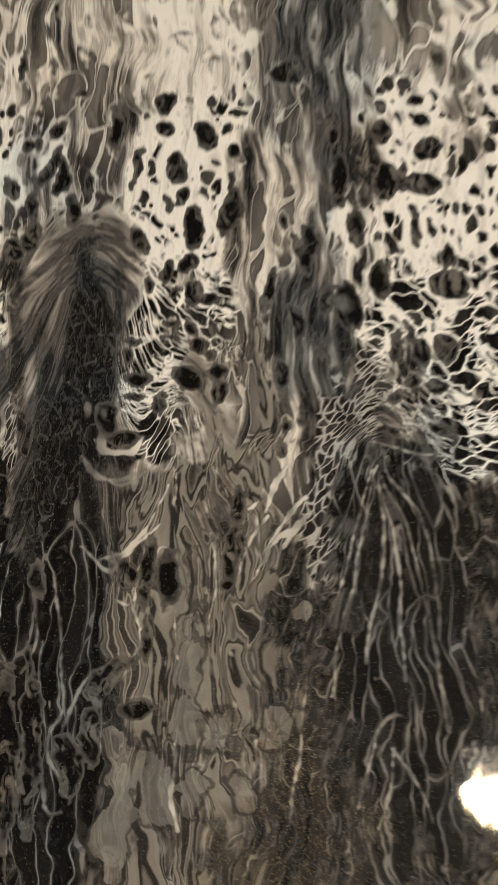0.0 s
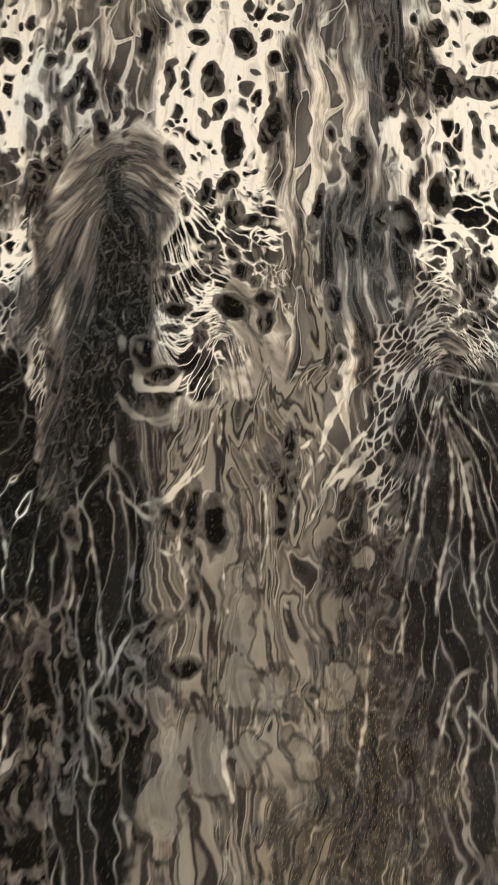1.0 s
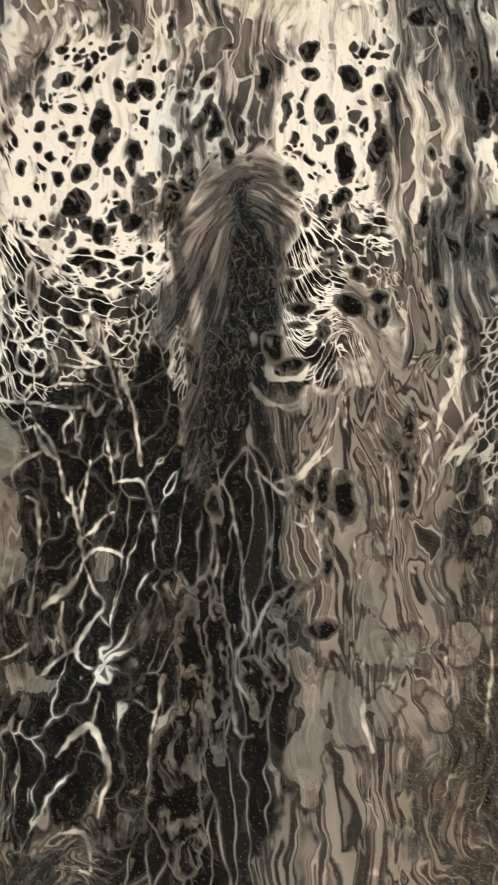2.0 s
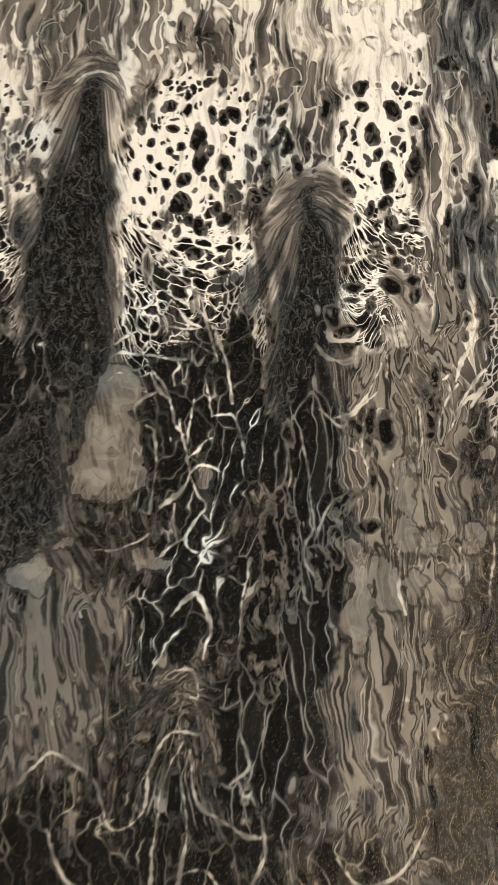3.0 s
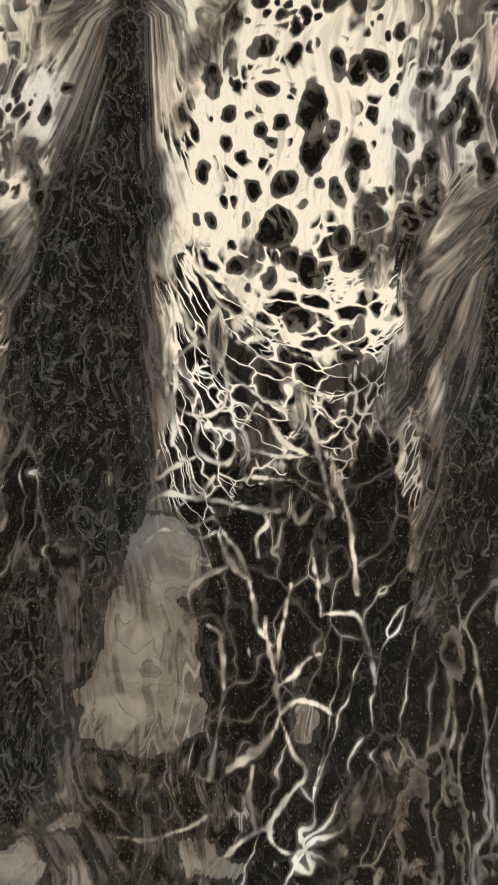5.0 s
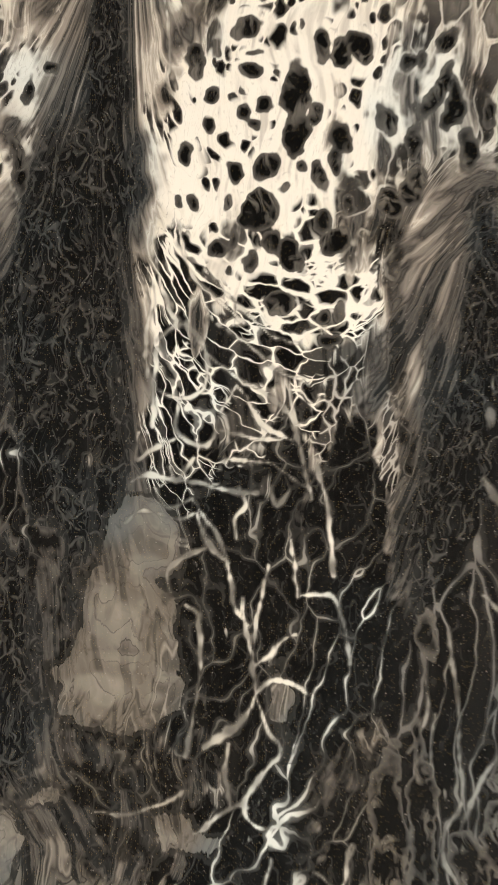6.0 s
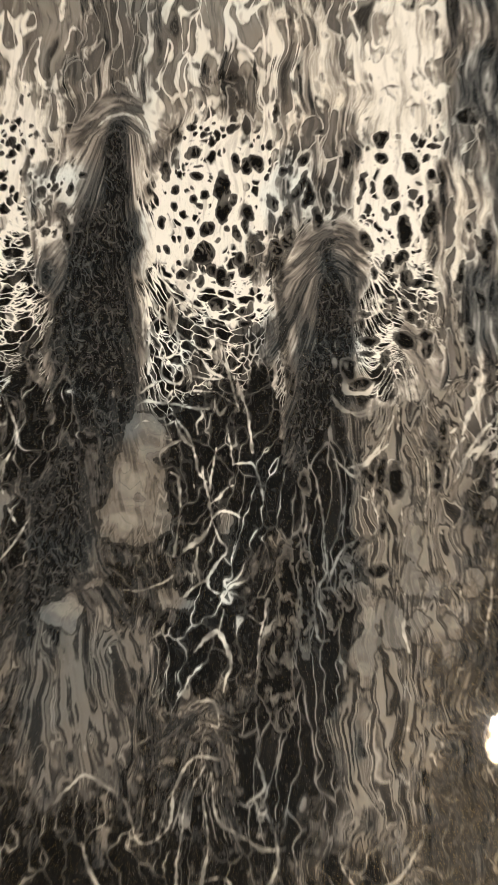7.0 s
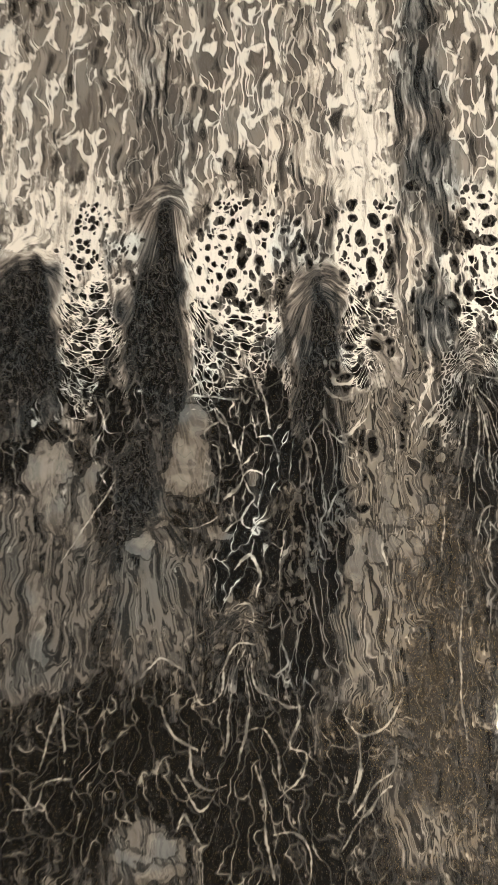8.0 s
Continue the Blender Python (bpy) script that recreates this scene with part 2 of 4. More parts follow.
    ribbon = m.mix(m.step(fine, 0.54, 0.74, 0.0, 0.6), light, (0.44, 0.385, 0.32, 1))
    ribbon = m.mix(m.step(edge, -0.022, -0.004, 0.0, 0.6), ribbon, (0.42, 0.37, 0.31, 1))
    flames = m.mix(m.step(edge, -0.006, 0.008), ribbon, body)
    # tendrils over black
    v = m.vmath("MULTIPLY", warped(level, 40, 13, 1.6, 1.5), (1 / 14.0, 1 / 32.0, 0))
    glow = m.math("MULTIPLY", m.step(wob.outputs[0], 0.40, 0.70), m.step(big.outputs[0], 0.36, 0.62, 0.2, 1.0))
    thin = m.math("MULTIPLY_ADD", m.math("MULTIPLY", glow, tone), 0.05, 0.012)
    core, skirt, ch, d = net(v, thin, 0.06, even=True)
    under = m.mix(m.step(m.math("MULTIPLY_ADD", base, 0.22, streak), 0.46, 0.70), dark, m.mix(m.step(base, 0.0, 0.8), (0.010, 0.0094, 0.0088, 1), (0.085, 0.075, 0.064, 1)))
    under = m.mix(m.math("MULTIPLY", mottle, m.step(base, 0.0, 0.4, 0.2, 0.5)), under, (0.045, 0.0405, 0.0355, 1))
    under = m.mix(m.math("MULTIPLY", felt, m.step(base, 0.0, 0.4, 0.04, 0.2)), under, m.mix(0.4, light, (0.10, 0.09, 0.08, 1)))
    line = m.mix(glow, (0.04, 0.037, 0.033, 1), m.mix(m.step(tone, 0.3, 0.6, 0.3, 0.0), light, (0.12, 0.11, 0.098, 1)))
    tendrils = lay(core, m.math("MULTIPLY", skirt, 0.75), under, line, m.mix(0.7, line, (0.04, 0.037, 0.033, 1)))
    marble = m.mix(m.math("MULTIPLY", mottle, m.step(tone, 0.2, 0.45, 0.75, 0.0)), marble, (0.036, 0.0335, 0.030, 1))
    marble = m.mix(m.math("MULTIPLY", felt, m.step(tone, 0.2, 0.50, 0.62, 0.0)), marble, (0.105, 0.098, 0.088, 1))
    # agate: flat beige pools with thin dark contours
    av = m.vmath("MULTIPLY", warped(level, 26, 5, 0.8, 1.8), (1 / 11.0, 1 / 44.0, 0))
    ag = m.noise(av, 1.0, 2, 0.45, 0.6).outputs[0]
    agate = m.ramp(ag, [(0.26, (0.012, 0.011, 0.010)), (0.34, (0.035, 0.031, 0.027)), (0.375, (0.15, 0.133, 0.112)), (0.395, (0.02, 0.018, 0.016)), (0.42, (0.028, 0.025, 0.022)), (0.435, (0.20, 0.178, 0.149)),
                        (0.495, (0.25, 0.221, 0.186)), (0.515, (0.025, 0.022, 0.02)), (0.535, (0.06, 0.053, 0.045)), (0.55, (0.20, 0.177, 0.149)), (0.59, (0.08, 0.07, 0.06)), (0.615, (0.36, 0.32, 0.27)), (0.635, (0.05, 0.044, 0.038)), (0.72, (0.015, 0.0135, 0.012))])
    agate = m.mix(m.step(tone, 0.25, 0.55, 0.55, 0.0), agate, CHARCOAL)

    # slits: tall spindle cells between tan and cream walls
    v = m.vmath("MULTIPLY", warped(flow, 20, 6, 0.4, 1.8), (1 / 8.0, 1 / 30.0, 0))
    vary_s = m.step(wob.outputs[0], 0.32, 0.68, 0.05, 0.17)
    core, skirt, ch, d = net(v, vary_s, 0.07)
    here = m.math("MULTIPLY", m.step(ch[2], 0.52, 0.54, 1.0, 0.0), m.math("MULTIPLY", m.math("MULTIPLY", m.step(tone, 0.34, 0.44), m.step(tone, 0.68, 0.84, 1.0, 0.0)), m.step(arc_w, 0.15, 0.6, 1.0, 0.0)))
    rim = m.step(m.math("ABSOLUTE", m.math("SUBTRACT", d, m.math("MULTIPLY", vary_s, 0.75))), 0.0, 0.05, 1.0, 0.0)
    wall = m.mix(m.math("MULTIPLY", rim, 0.7), marble, m.mix(0.25, light, TAUPE))
    spindle = m.mix(m.step(ch[1], 0.35, 0.75), cell_fill(ch[0], d), m.mix(m.step(fine, 0.35, 0.65), (0.05, 0.045, 0.039, 1), (0.16, 0.141, 0.12, 1)))
    slit = m.mix(core, m.mix(m.math("MULTIPLY", skirt, 0.7), spindle, (0.06, 0.053, 0.046, 1)), wall)
    marble = m.mix(here, marble, slit)
    # slots: very tall black cells between thin grey walls
    v = m.vmath("MULTIPLY", warped(level, 22, 7, 0.5, 1.8), (1 / 8.5, 1 / 40.0, 0))
    core, skirt, ch, d = net(v, m.step(wob.outputs[0], 0.35, 0.7, 0.012, 0.05), 0.07, even=True)
    wall = m.mix(m.step(wob.outputs[0], 0.38, 0.66, 0.25, 0.9), (0.035, 0.032, 0.029, 1), (0.19, 0.174, 0.155, 1))
    slots = lay(core, m.math("MULTIPLY", skirt, 0.8), m.mix(m.math("MULTIPLY", mottle, 0.5), m.mix(m.step(ch[0], 0.3, 1.0, 0.0, 0.6), dark, (0.016, 0.0145, 0.013, 1)), (0.05, 0.045, 0.04, 1)), wall, (0.05, 0.046, 0.041, 1))

    def blend(w, a, b):
        e = m.math("MULTIPLY_ADD", m.math("SUBTRACT", wob.outputs[0], 0.5), 1.1, w)
        e = m.math("MULTIPLY_ADD", m.math("SUBTRACT", wob2.outputs[0], 0.5), 0.3, e)
        e = m.math("MULTIPLY_ADD", m.math("SUBTRACT", streak, 0.5), 1.5, e)
        return m.mix(m.step(e, 0.36, 0.64), a, b)

    col = blend(tendril_w, marble, tendrils)
    col = blend(m.attr("slots").outputs["Fac"], col, slots)
    col = blend(m.math("MULTIPLY_ADD", m.math("SUBTRACT", big.outputs[0], 0.5), m.step(agate_w, 0.05, 0.25, 0.0, 1.3), agate_w), col, agate)
    col = blend(flame_w, col, flames)
    col = blend(bubble_w, col, bubbles)
    col = blend(lace_w, col, lace)
    col = blend(holes_w, col, holes)

    # single pools with agate rims
    pn = m.math("MULTIPLY_ADD", m.math("SUBTRACT", wob.outputs[0], 0.5), 16.0, pool_d)
    pn = m.math("MULTIPLY_ADD", m.math("SUBTRACT", big.outputs[0], 0.5), 4.0, pn)
    pn = m.math("MULTIPLY_ADD", m.math("SUBTRACT", felt_a.outputs[0], 0.5), 5.0, pn)
    pn = m.math("MULTIPLY_ADD", m.math("SUBTRACT", ag, 0.5), 8.0, pn)
    pool_col = m.ramp(m.math("MULTIPLY_ADD", m.math("SUBTRACT", ag, 0.5), 0.9, m.math("MULTIPLY_ADD", pn, 0.05, 0.2)),
                      [(0.1, (0.10, 0.088, 0.075)), (0.28, (0.19, 0.168, 0.142)), (0.30, (0.07, 0.062, 0.053)), (0.32, (0.24, 0.213, 0.18)), (0.50, (0.30, 0.268, 0.225)), (0.515, (0.13, 0.115, 0.097)), (0.53, (0.27, 0.24, 0.20)), (0.8, (0.33, 0.295, 0.248))])
    col = m.mix(m.step(m.math("ABSOLUTE", m.math("ADD", pn, 1.4)), 0.5, 1.6, 0.7, 0.0), col, (0.03, 0.028, 0.025, 1))
    pool_col = m.mix(m.step(wob.outputs[0], 0.42, 0.6, 0.2, 0.75), pool_col, agate)
    pool_col = m.mix(m.math("MULTIPLY", mottle, 0.55), pool_col, (0.075, 0.066, 0.057, 1))
    pool_col = m.mix(m.math("MULTIPLY", felt, m.step(pn, 0.5, 5.0, 0.5, 0.15)), pool_col, (0.045, 0.04, 0.035, 1))
    pool_col = m.mix(m.step(big.outputs[0], 0.46, 0.58, 0.0, 0.55), pool_col, (0.15, 0.146, 0.135, 1))
    col = m.mix(m.step(pn, -0.25, 0.3, 0.0, 0.88), col, pool_col)

    # veins
    vn = m.math("MULTIPLY_ADD", m.math("SUBTRACT", wob2.outputs[0], 0.5), 1.5, vein_d)
    vn = m.math("MULTIPLY_ADD", m.math("SUBTRACT", fine, 0.5), 1.2, vn)
    col = m.mix(m.step(vn, -1.1, 0.3, 0.0, 0.6), col, (0.12, 0.108, 0.093, 1))
    col = m.mix(m.math("MULTIPLY", m.step(vn, -0.45, 0.5), m.step(wob.outputs[0], 0.36, 0.60, 0.15, 1.0)), col, m.mix(0.16, light, (0.62, 0.57, 0.48, 1)))

    # the single large cells, smoky within and pale at the rim
    cn = m.math("MULTIPLY_ADD", m.math("SUBTRACT", wob2.outputs[0], 0.5), 2.2, cell_d)
    cn = m.math("MULTIPLY_ADD", m.math("SUBTRACT", felt_b.outputs[0], 0.5), 0.5, cn)
    rim = m.math("MULTIPLY", m.step(m.math("ABSOLUTE", m.math("ADD", cn, 0.75)), 0.1, 0.8, 1.0, 0.0), m.step(wob.outputs[0], 0.36, 0.60))
    col = m.mix(m.math("MULTIPLY", rim, m.step(tone, 0.35, 0.8, 0.0, 0.7)), col, light)
    smoky = m.mix(m.math("MULTIPLY", m.step(felt_a.outputs[0], 0.44, 0.66), m.step(wob.outputs[0], 0.36, 0.62)), BLACK, (0.13, 0.117, 0.10, 1))
    smoky = m.mix(m.step(cn, 0.1, 1.9, 0.7, 0.0), smoky, (0.12, 0.108, 0.094, 1))
    col = m.mix(m.step(cn, -0.2, 0.35), col, smoky)

    # cool wash where the paint is not warm
    cool = m.add("ShaderNodeMix", data_type="RGBA", blend_type="MULTIPLY")
    m.put(cool.inputs[0], m.math("MULTIPLY", m.step(big.outputs[0], 0.42, 0.62), m.step(warm, 0.0, 0.3, 1.0, 0.0)))
    m.put(cool.inputs[6], col)
    cool.inputs[7].default_value = (0.90, 0.99, 1.06, 1)
    col = m.mix(m.step(tone, 0.6, 0.85), cool.outputs[2], col)

    # brown wash and grains of gold in it
    wash = m.math("MULTIPLY", warm, m.step(wob.outputs[0], 0.35, 0.65, 0.25, 1.0))
    hue = m.add("ShaderNodeMix", data_type="RGBA", blend_type="MULTIPLY")
    m.put(hue.inputs[0], wash), m.put(hue.inputs[6], col)
    hue.inputs[7].default_value = (1.0, 0.87, 0.70, 1)
    col = hue.outputs[2]
    grain = m.voronoi(pos, "F1", 1.25)
    gold = m.math("MULTIPLY", m.step(grain.outputs["Distance"], 0.16, 0.24, 1.0, 0.0), m.step(m.split(grain.outputs["Color"])[0], 0.80, 0.84))
    gold = m.math("MULTIPLY", gold, m.step(warm, 0.2, 0.7, 0.15, 0.7))
    col = m.mix(gold, col, (0.42, 0.29, 0.11, 1))

    # pale dust caught in the resin
    dust = m.voronoi(pos, "F1", 0.42)
    speck = m.math("MULTIPLY", m.step(dust.outputs["Distance"], 0.06, 0.13, 1.0, 0.0), m.step(m.split(dust.outputs["Color"])[1], 0.72, 0.95))
    col = m.mix(m.math("MULTIPLY", speck, m.step(tone, 0.5, 0.8, 0.4, 0.0)), col, (0.34, 0.31, 0.27, 1))

    m.put(m.bsdf.inputs["Base Color"], col)
    m.bsdf.inputs["Roughness"].default_value = 0.42
    m.bsdf.inputs["Specular IOR Level"].default_value = 0.0
    m.bsdf.inputs["Coat Weight"].default_value = 1.0
    m.bsdf.inputs["Coat Roughness"].default_value = 0.03
    # slow swell of the resin and slight steps between colours
    swell = m.noise(pos, 0.035, 2, 0.5).outputs[0]
    b = m.add("ShaderNodeBump")
    b.inputs["Strength"].default_value, b.inputs["Distance"].default_value = 1.0, 0.00025
    m.put(b.inputs["Height"], swell)
    m.put(m.bsdf.inputs["Coat Normal"], b.outputs[0])
    return m.mat


# ---- the painting's plan, in millimetres on the panel ----
LEAN = 0.07         # the streaks lean this much to the right going up
X0, X1, Y0, Y1, STEP = -430.0, 170.0, -470.0, 430.0, 0.72
NX, NY = int((X1 - X0) / STEP) + 1, int((Y1 - Y0) / STEP) + 1
GX, GY = np.meshgrid(np.linspace(X0, X1, NX), np.linspace(Y0, Y1, NY))


def value_noise(x, y, size, seed):
    """Smooth random values between -1 and 1 with features about size across."""
    rng = np.random.RandomState(seed)
    table = rng.rand(64, 64) * 2 - 1
    gx, gy = x / size + 100.0, y / size + 100.0
    ix, iy = np.floor(gx).astype(int), np.floor(gy).astype(int)
    fx, fy = gx - ix, gy - iy
    fx, fy = fx * fx * (3 - 2 * fx), fy * fy * (3 - 2 * fy)
    a, b = table[iy % 64, ix % 64], table[iy % 64, (ix + 1) % 64]
    c, d = table[(iy + 1) % 64, ix % 64], table[(iy + 1) % 64, (ix + 1) % 64]
    return (a * (1 - fx) + b * fx) * (1 - fy) + (c * (1 - fx) + d * fx) * fy


ROUGH_EDGE = 0.24 * value_noise(GX, GY, 26.0, 3) + 0.12 * value_noise(GX, GY, 9.0, 4) + 0.40 * value_noise(GX * 2.6, GY * 0.6, 26.0, 9)
WANDER_X = 6.0 * value_noise(GX, GY * 0.7, 48.0, 31) + 3.5 * value_noise(GX, GY, 17.0, 32)
WANDER_Y = 17.0 * value_noise(GX * 1.5, GY, 52.0, 33) + 7.0 * value_noise(GX * 1.6, GY, 18.0, 34)
DRIFT_X = 4.0 * value_noise(GX, GY, 14.0, 5) + 1.3 * value_noise(GX, GY, 5.0, 6)
DRIFT_Y = 4.0 * value_noise(GX, GY, 14.0, 7) + 1.3 * value_noise(GX, GY, 5.0, 8)

# what each way of pouring gives: weights of round holes, lacing, bubbles and tendrils; tone, ground tone, warmth; flames, agate
POURS = {
    "flames": (0, 0, 0, 0, 0.66, 0.8, 0.15, 1, 0),
    "cream": (0, 0, 0, 0, 0.82, 0.7, 0.10, 0.55, 0),
    "ivory": (0, 0, 0, 0, 0.92, 0.7, 0.05, 0.5, 0),
    "grey_streak": (0, 0, 0, 0, 0.47, 0.6, 0.12, 0.25, 0),
    "tan_streak": (0, 0, 0, 0, 0.63, 0.7, 0.22, 0.2, 0),
    "dark_streak": (0, 0, 0, 0, 0.36, 0.2, 0.0, 0.2, 0),
    "holes": (1, 0, 0, 0, 0.95, 0.1, 0.0, 0, 0),
    "grey_cells": (0.5, 0, 0, 0, 0.62, 0.3, 0.05, 0, 0),
    "thick_lace": (0.3, 1, 0, 0, 0.98, 0.05, 0.0, 0, 0),
    "thin_lace": (0, 0.9, 0, 0.5, 0.50, 0.02, 0.0, 0, 0),
    "lace": (0, 1, 0, 0, 0.74, 0.05, 0.0, 0, 0),
    "bubbles": (0, 0, 1, 0, 0.5, 0.25, 0.05, 0, 0),
    # dark paint, its tone lowered further for the hand's shadow
    "finger": (0, 0, 0, 0.0, 0.12, 0.15, 0.0, 0, 0),
    "finger_rim": (0, 0, 0, 0, 0.46, 0.3, 0.1, 0, 0),
    "black": (0, 0, 0, 1, 0.62, 0.0, 0.0, 0, 0),
    # black paint; part of the low tone stands in for cast shade
    "slots": (0, 0, 0, 0.9, 0.22, 0.0, 0.0, 0, 0),
    "sheaf": (0, 0, 0, 0.4, 0.28, 0.15, 0.1, 0, 0),
    "taupe": (0, 0, 0, 0, 0.46, 0.8, 0.30, 0, 0.9),
    "brown": (0, 0, 0, 0.7, 0.36, 0.3, 0.7, 0, 0.2),
    "swirl": (0, 0, 0, 0, 0.34, 0.7, 0.10, 0, 0.9),
    "dim": (0, 0, 0, 1.0, 0.34, 0.02, 0.35, 0, 0.0),
}
POUR_KEYS = ("holes", "lace", "bubbles", "tendrils", "tone", "base", "warm", "flames", "agate")
FIELDS = {key: np.full(GX.shape, float(value)) for key, value in zip(POUR_KEYS, (0, 0, 0, 0.6, 0.35, 0.15, 0.3, 0, 0.3))}


SLOTS = np.zeros(GX.shape)


def smooth(x):
    x = np.clip(x, 0, 1)
    return x * x * (3 - 2 * x)


def window(x, y, rx, ry):
    """The part of the grid within reach of a place."""
    i0, i1 = np.searchsorted(GX[0], (x - rx, x + rx))
    j0, j1 = np.searchsorted(GY[:, 0], (y - ry, y + ry))
    return slice(j0, j1), slice(i0, i1)


def brush(pour, x, y, rx, ry):
    """Lays one way of pouring over an oblong with a ragged edge."""
    w = window(x, y, rx * 1.9 + LEAN * ry * 1.9 + 10, ry * 1.9 + 25)
    stray = min(1.0, rx / 32)
    px, py = GX[w] + stray * WANDER_X[w] - x, GY[w] + stray * WANDER_Y[w] - y
    dx, dy = (px - LEAN * py) / rx, py / ry
    d = (np.abs(dx) ** 2.4 + np.abs(dy) ** 2.4) ** (1 / 2.4) + ROUGH_EDGE[w]
    mask = smooth((1.42 - d) / 0.84)
    for key, value in zip(POUR_KEYS, POURS[pour]):
        FIELDS[key][w] += (value - FIELDS[key][w]) * mask
    SLOTS[w] += ((pour in ("slots", "sheaf")) - SLOTS[w]) * mask


brush("flames", -120, 303, 300, 162)
brush("grey_streak", -211, 277, 29, 144)
brush("tan_streak", -69, 252, 26, 138)
brush("cream", -18, 253, 28, 126)
brush("dark_streak", 33, 231, 29, 168)
brush("flames", 112, 271, 42, 97)
brush("cream", -306, 173, 60, 36)
brush("holes", -280, 133, 38, 38)
brush("holes", -154, 115, 39, 72)
brush("holes", -31, 120, 26, 65)
brush("holes", 92, 99, 44, 66)
brush("grey_cells", -94, 115, 24, 35)
brush("tan_streak", 4, 52, 21, 97)
brush("thick_lace", -285, 95, 40, 30)
brush("thick_lace", -159, 67, 42, 34)
brush("thick_lace", -36, 61, 28, 28)
brush("thick_lace", 92, 56, 42, 31)
brush("lace", -286, 37, 42, 57)
brush("lace", -159, 12, 42, 38)
brush("lace", -41, 19, 28, 31)
brush("lace", 96, 6, 48, 34)
brush("thin_lace", -290, 12, 48, 25)
brush("thin_lace", -156, -14, 40, 22)
brush("bubbles", -122, 6, 20, 32)
brush("finger_rim", -231, 106, 31, 72)
brush("finger_rim", -99, 52, 16, 48)
brush("tan_streak", -249, 146, 11, 30)
brush("finger_rim", -75, 73, 24, 21)
brush("finger_rim", -210, 167, 17, 18)
brush("finger_rim", -337, 119, 26, 24)
brush("grey_cells", -248, 124, 18, 42)
brush("finger", -339, 101, 18, 30)
brush("finger", -347, 33, 30, 70)
brush("finger", -212, 146, 8, 36)
brush("finger", -225, 74, 19, 61)
brush("finger", -241, 12, 30, 56)
brush("finger", -78, 39, 12, 45)
brush("finger", -89, -23, 21, 66)
brush("bubbles", 37, -14, 19, 52)
brush("dark_streak", 25, 50, 15, 30)
brush("black", -148, -58, 40, 56)
brush("black", -345, -69, 35, 45)
brush("black", -267, -46, 26, 66)
brush("finger", -264, -111, 20, 80)
brush("taupe", -38, -128, 34, 145)
brush("taupe", -74, -90, 22, 41)
brush("taupe", -51, -26, 23, 25)
brush("taupe", -65, -226, 41, 50)
brush("sheaf", 56, -102, 26, 95)
brush("sheaf", 31, -198, 25, 41)
brush("brown", -2, -265, 41, 120)
brush("brown", -99, -315, 45, 36)
brush("black", -159, -146, 35, 36)
brush("slots", -99, -142, 21, 115)
brush("slots", -128, -230, 25, 45)
brush("swirl", -345, -147, 46, 70)
brush("swirl", -248, -185, 33, 50)
brush("dim", -302, -314, 92, 75)
brush("dim", -155, -350, 71, 68)
brush("swirl", -275, -387, 31, 16)
brush("brown", -28, -389, 44, 36)
brush("taupe", -37, -388, 21, 24)
brush("sheaf", -180, -280, 23, 40)
brush("swirl", -354, -222, 36, 25)
brush("dim", -185, -335, 34, 70)
brush("ivory", -15, 262, 20, 75)
brush("ivory", -347, 284, 7, 90)

# streaks bend round the tips of the fingers
FLOW_X, FLOW_Y = GX - LEAN * GY, GY.copy()


def bend(x, y, r):
    dx, dy = GX - x - LEAN * (GY - y), GY - y
    above = np.maximum(dy + r * 0.35, 0)
    d = np.sqrt(dx ** 2 + above ** 2)
    mask = smooth((1.5 - d / r) / 0.9) * smooth((dy + 4.5 * r) / (4 * r))
    v = y + np.minimum(dy, 0) + 0.25 * above
    FLOW_X[:] = FLOW_X * (1 - mask) + (x - LEAN * y + d) * mask
    FLOW_Y[:] = FLOW_Y * (1 - mask) + v * mask


bend(-337, 130, 30)
bend(-210, 176, 22)
bend(-74, 81, 30)
bend(-176, -232, 20)
bend(-245, -128, 25)

# layers of paint, lifted by rising fingers and sagging between them
LEVEL = GY + 5.0 * value_noise(GX, GY, 60.0, 21)


def lift(x, y, half, height, fade, slope=LEAN):
    """A finger with its tip at x, y carries the layers up by a height; slope: its run to the right going up."""
    dx, dy = GX - x - slope * np.minimum(GY - y, 0) - LEAN * np.maximum(GY - y, 0), GY - y
    across = (1 + (dx / (half * (1 + np.clip(-dy, 0, 150) / 150))) ** 2) ** -1.4
    along = np.where(dy > 0, np.exp(-np.maximum(dy, 0) / fade), smooth(1 + dy / (3.2 * height)))
    LEVEL[:] -= height * across * along


lift(-342, 120, 24, 130, 18)
lift(-209, 172, 15, 170, 12, 0.16)
lift(-76, 70, 19, 170, 20, 0.14)
lift(-38, 14, 15, 90, 14)
lift(52, -6, 15, 110, 16)
lift(-173, -213, 16, 120, 14)
lift(-254, -130, 24, 110, 20)
lift(-60, -330, 24, 90, 22)
lift(-300, -330, 22, 80, 22)
CLIMB_Y, CLIMB_X = np.gradient(LEVEL, STEP)
ARC = smooth((np.abs(CLIMB_X) + np.maximum(CLIMB_Y - 1.3, 0) - 0.8) / 1.2)

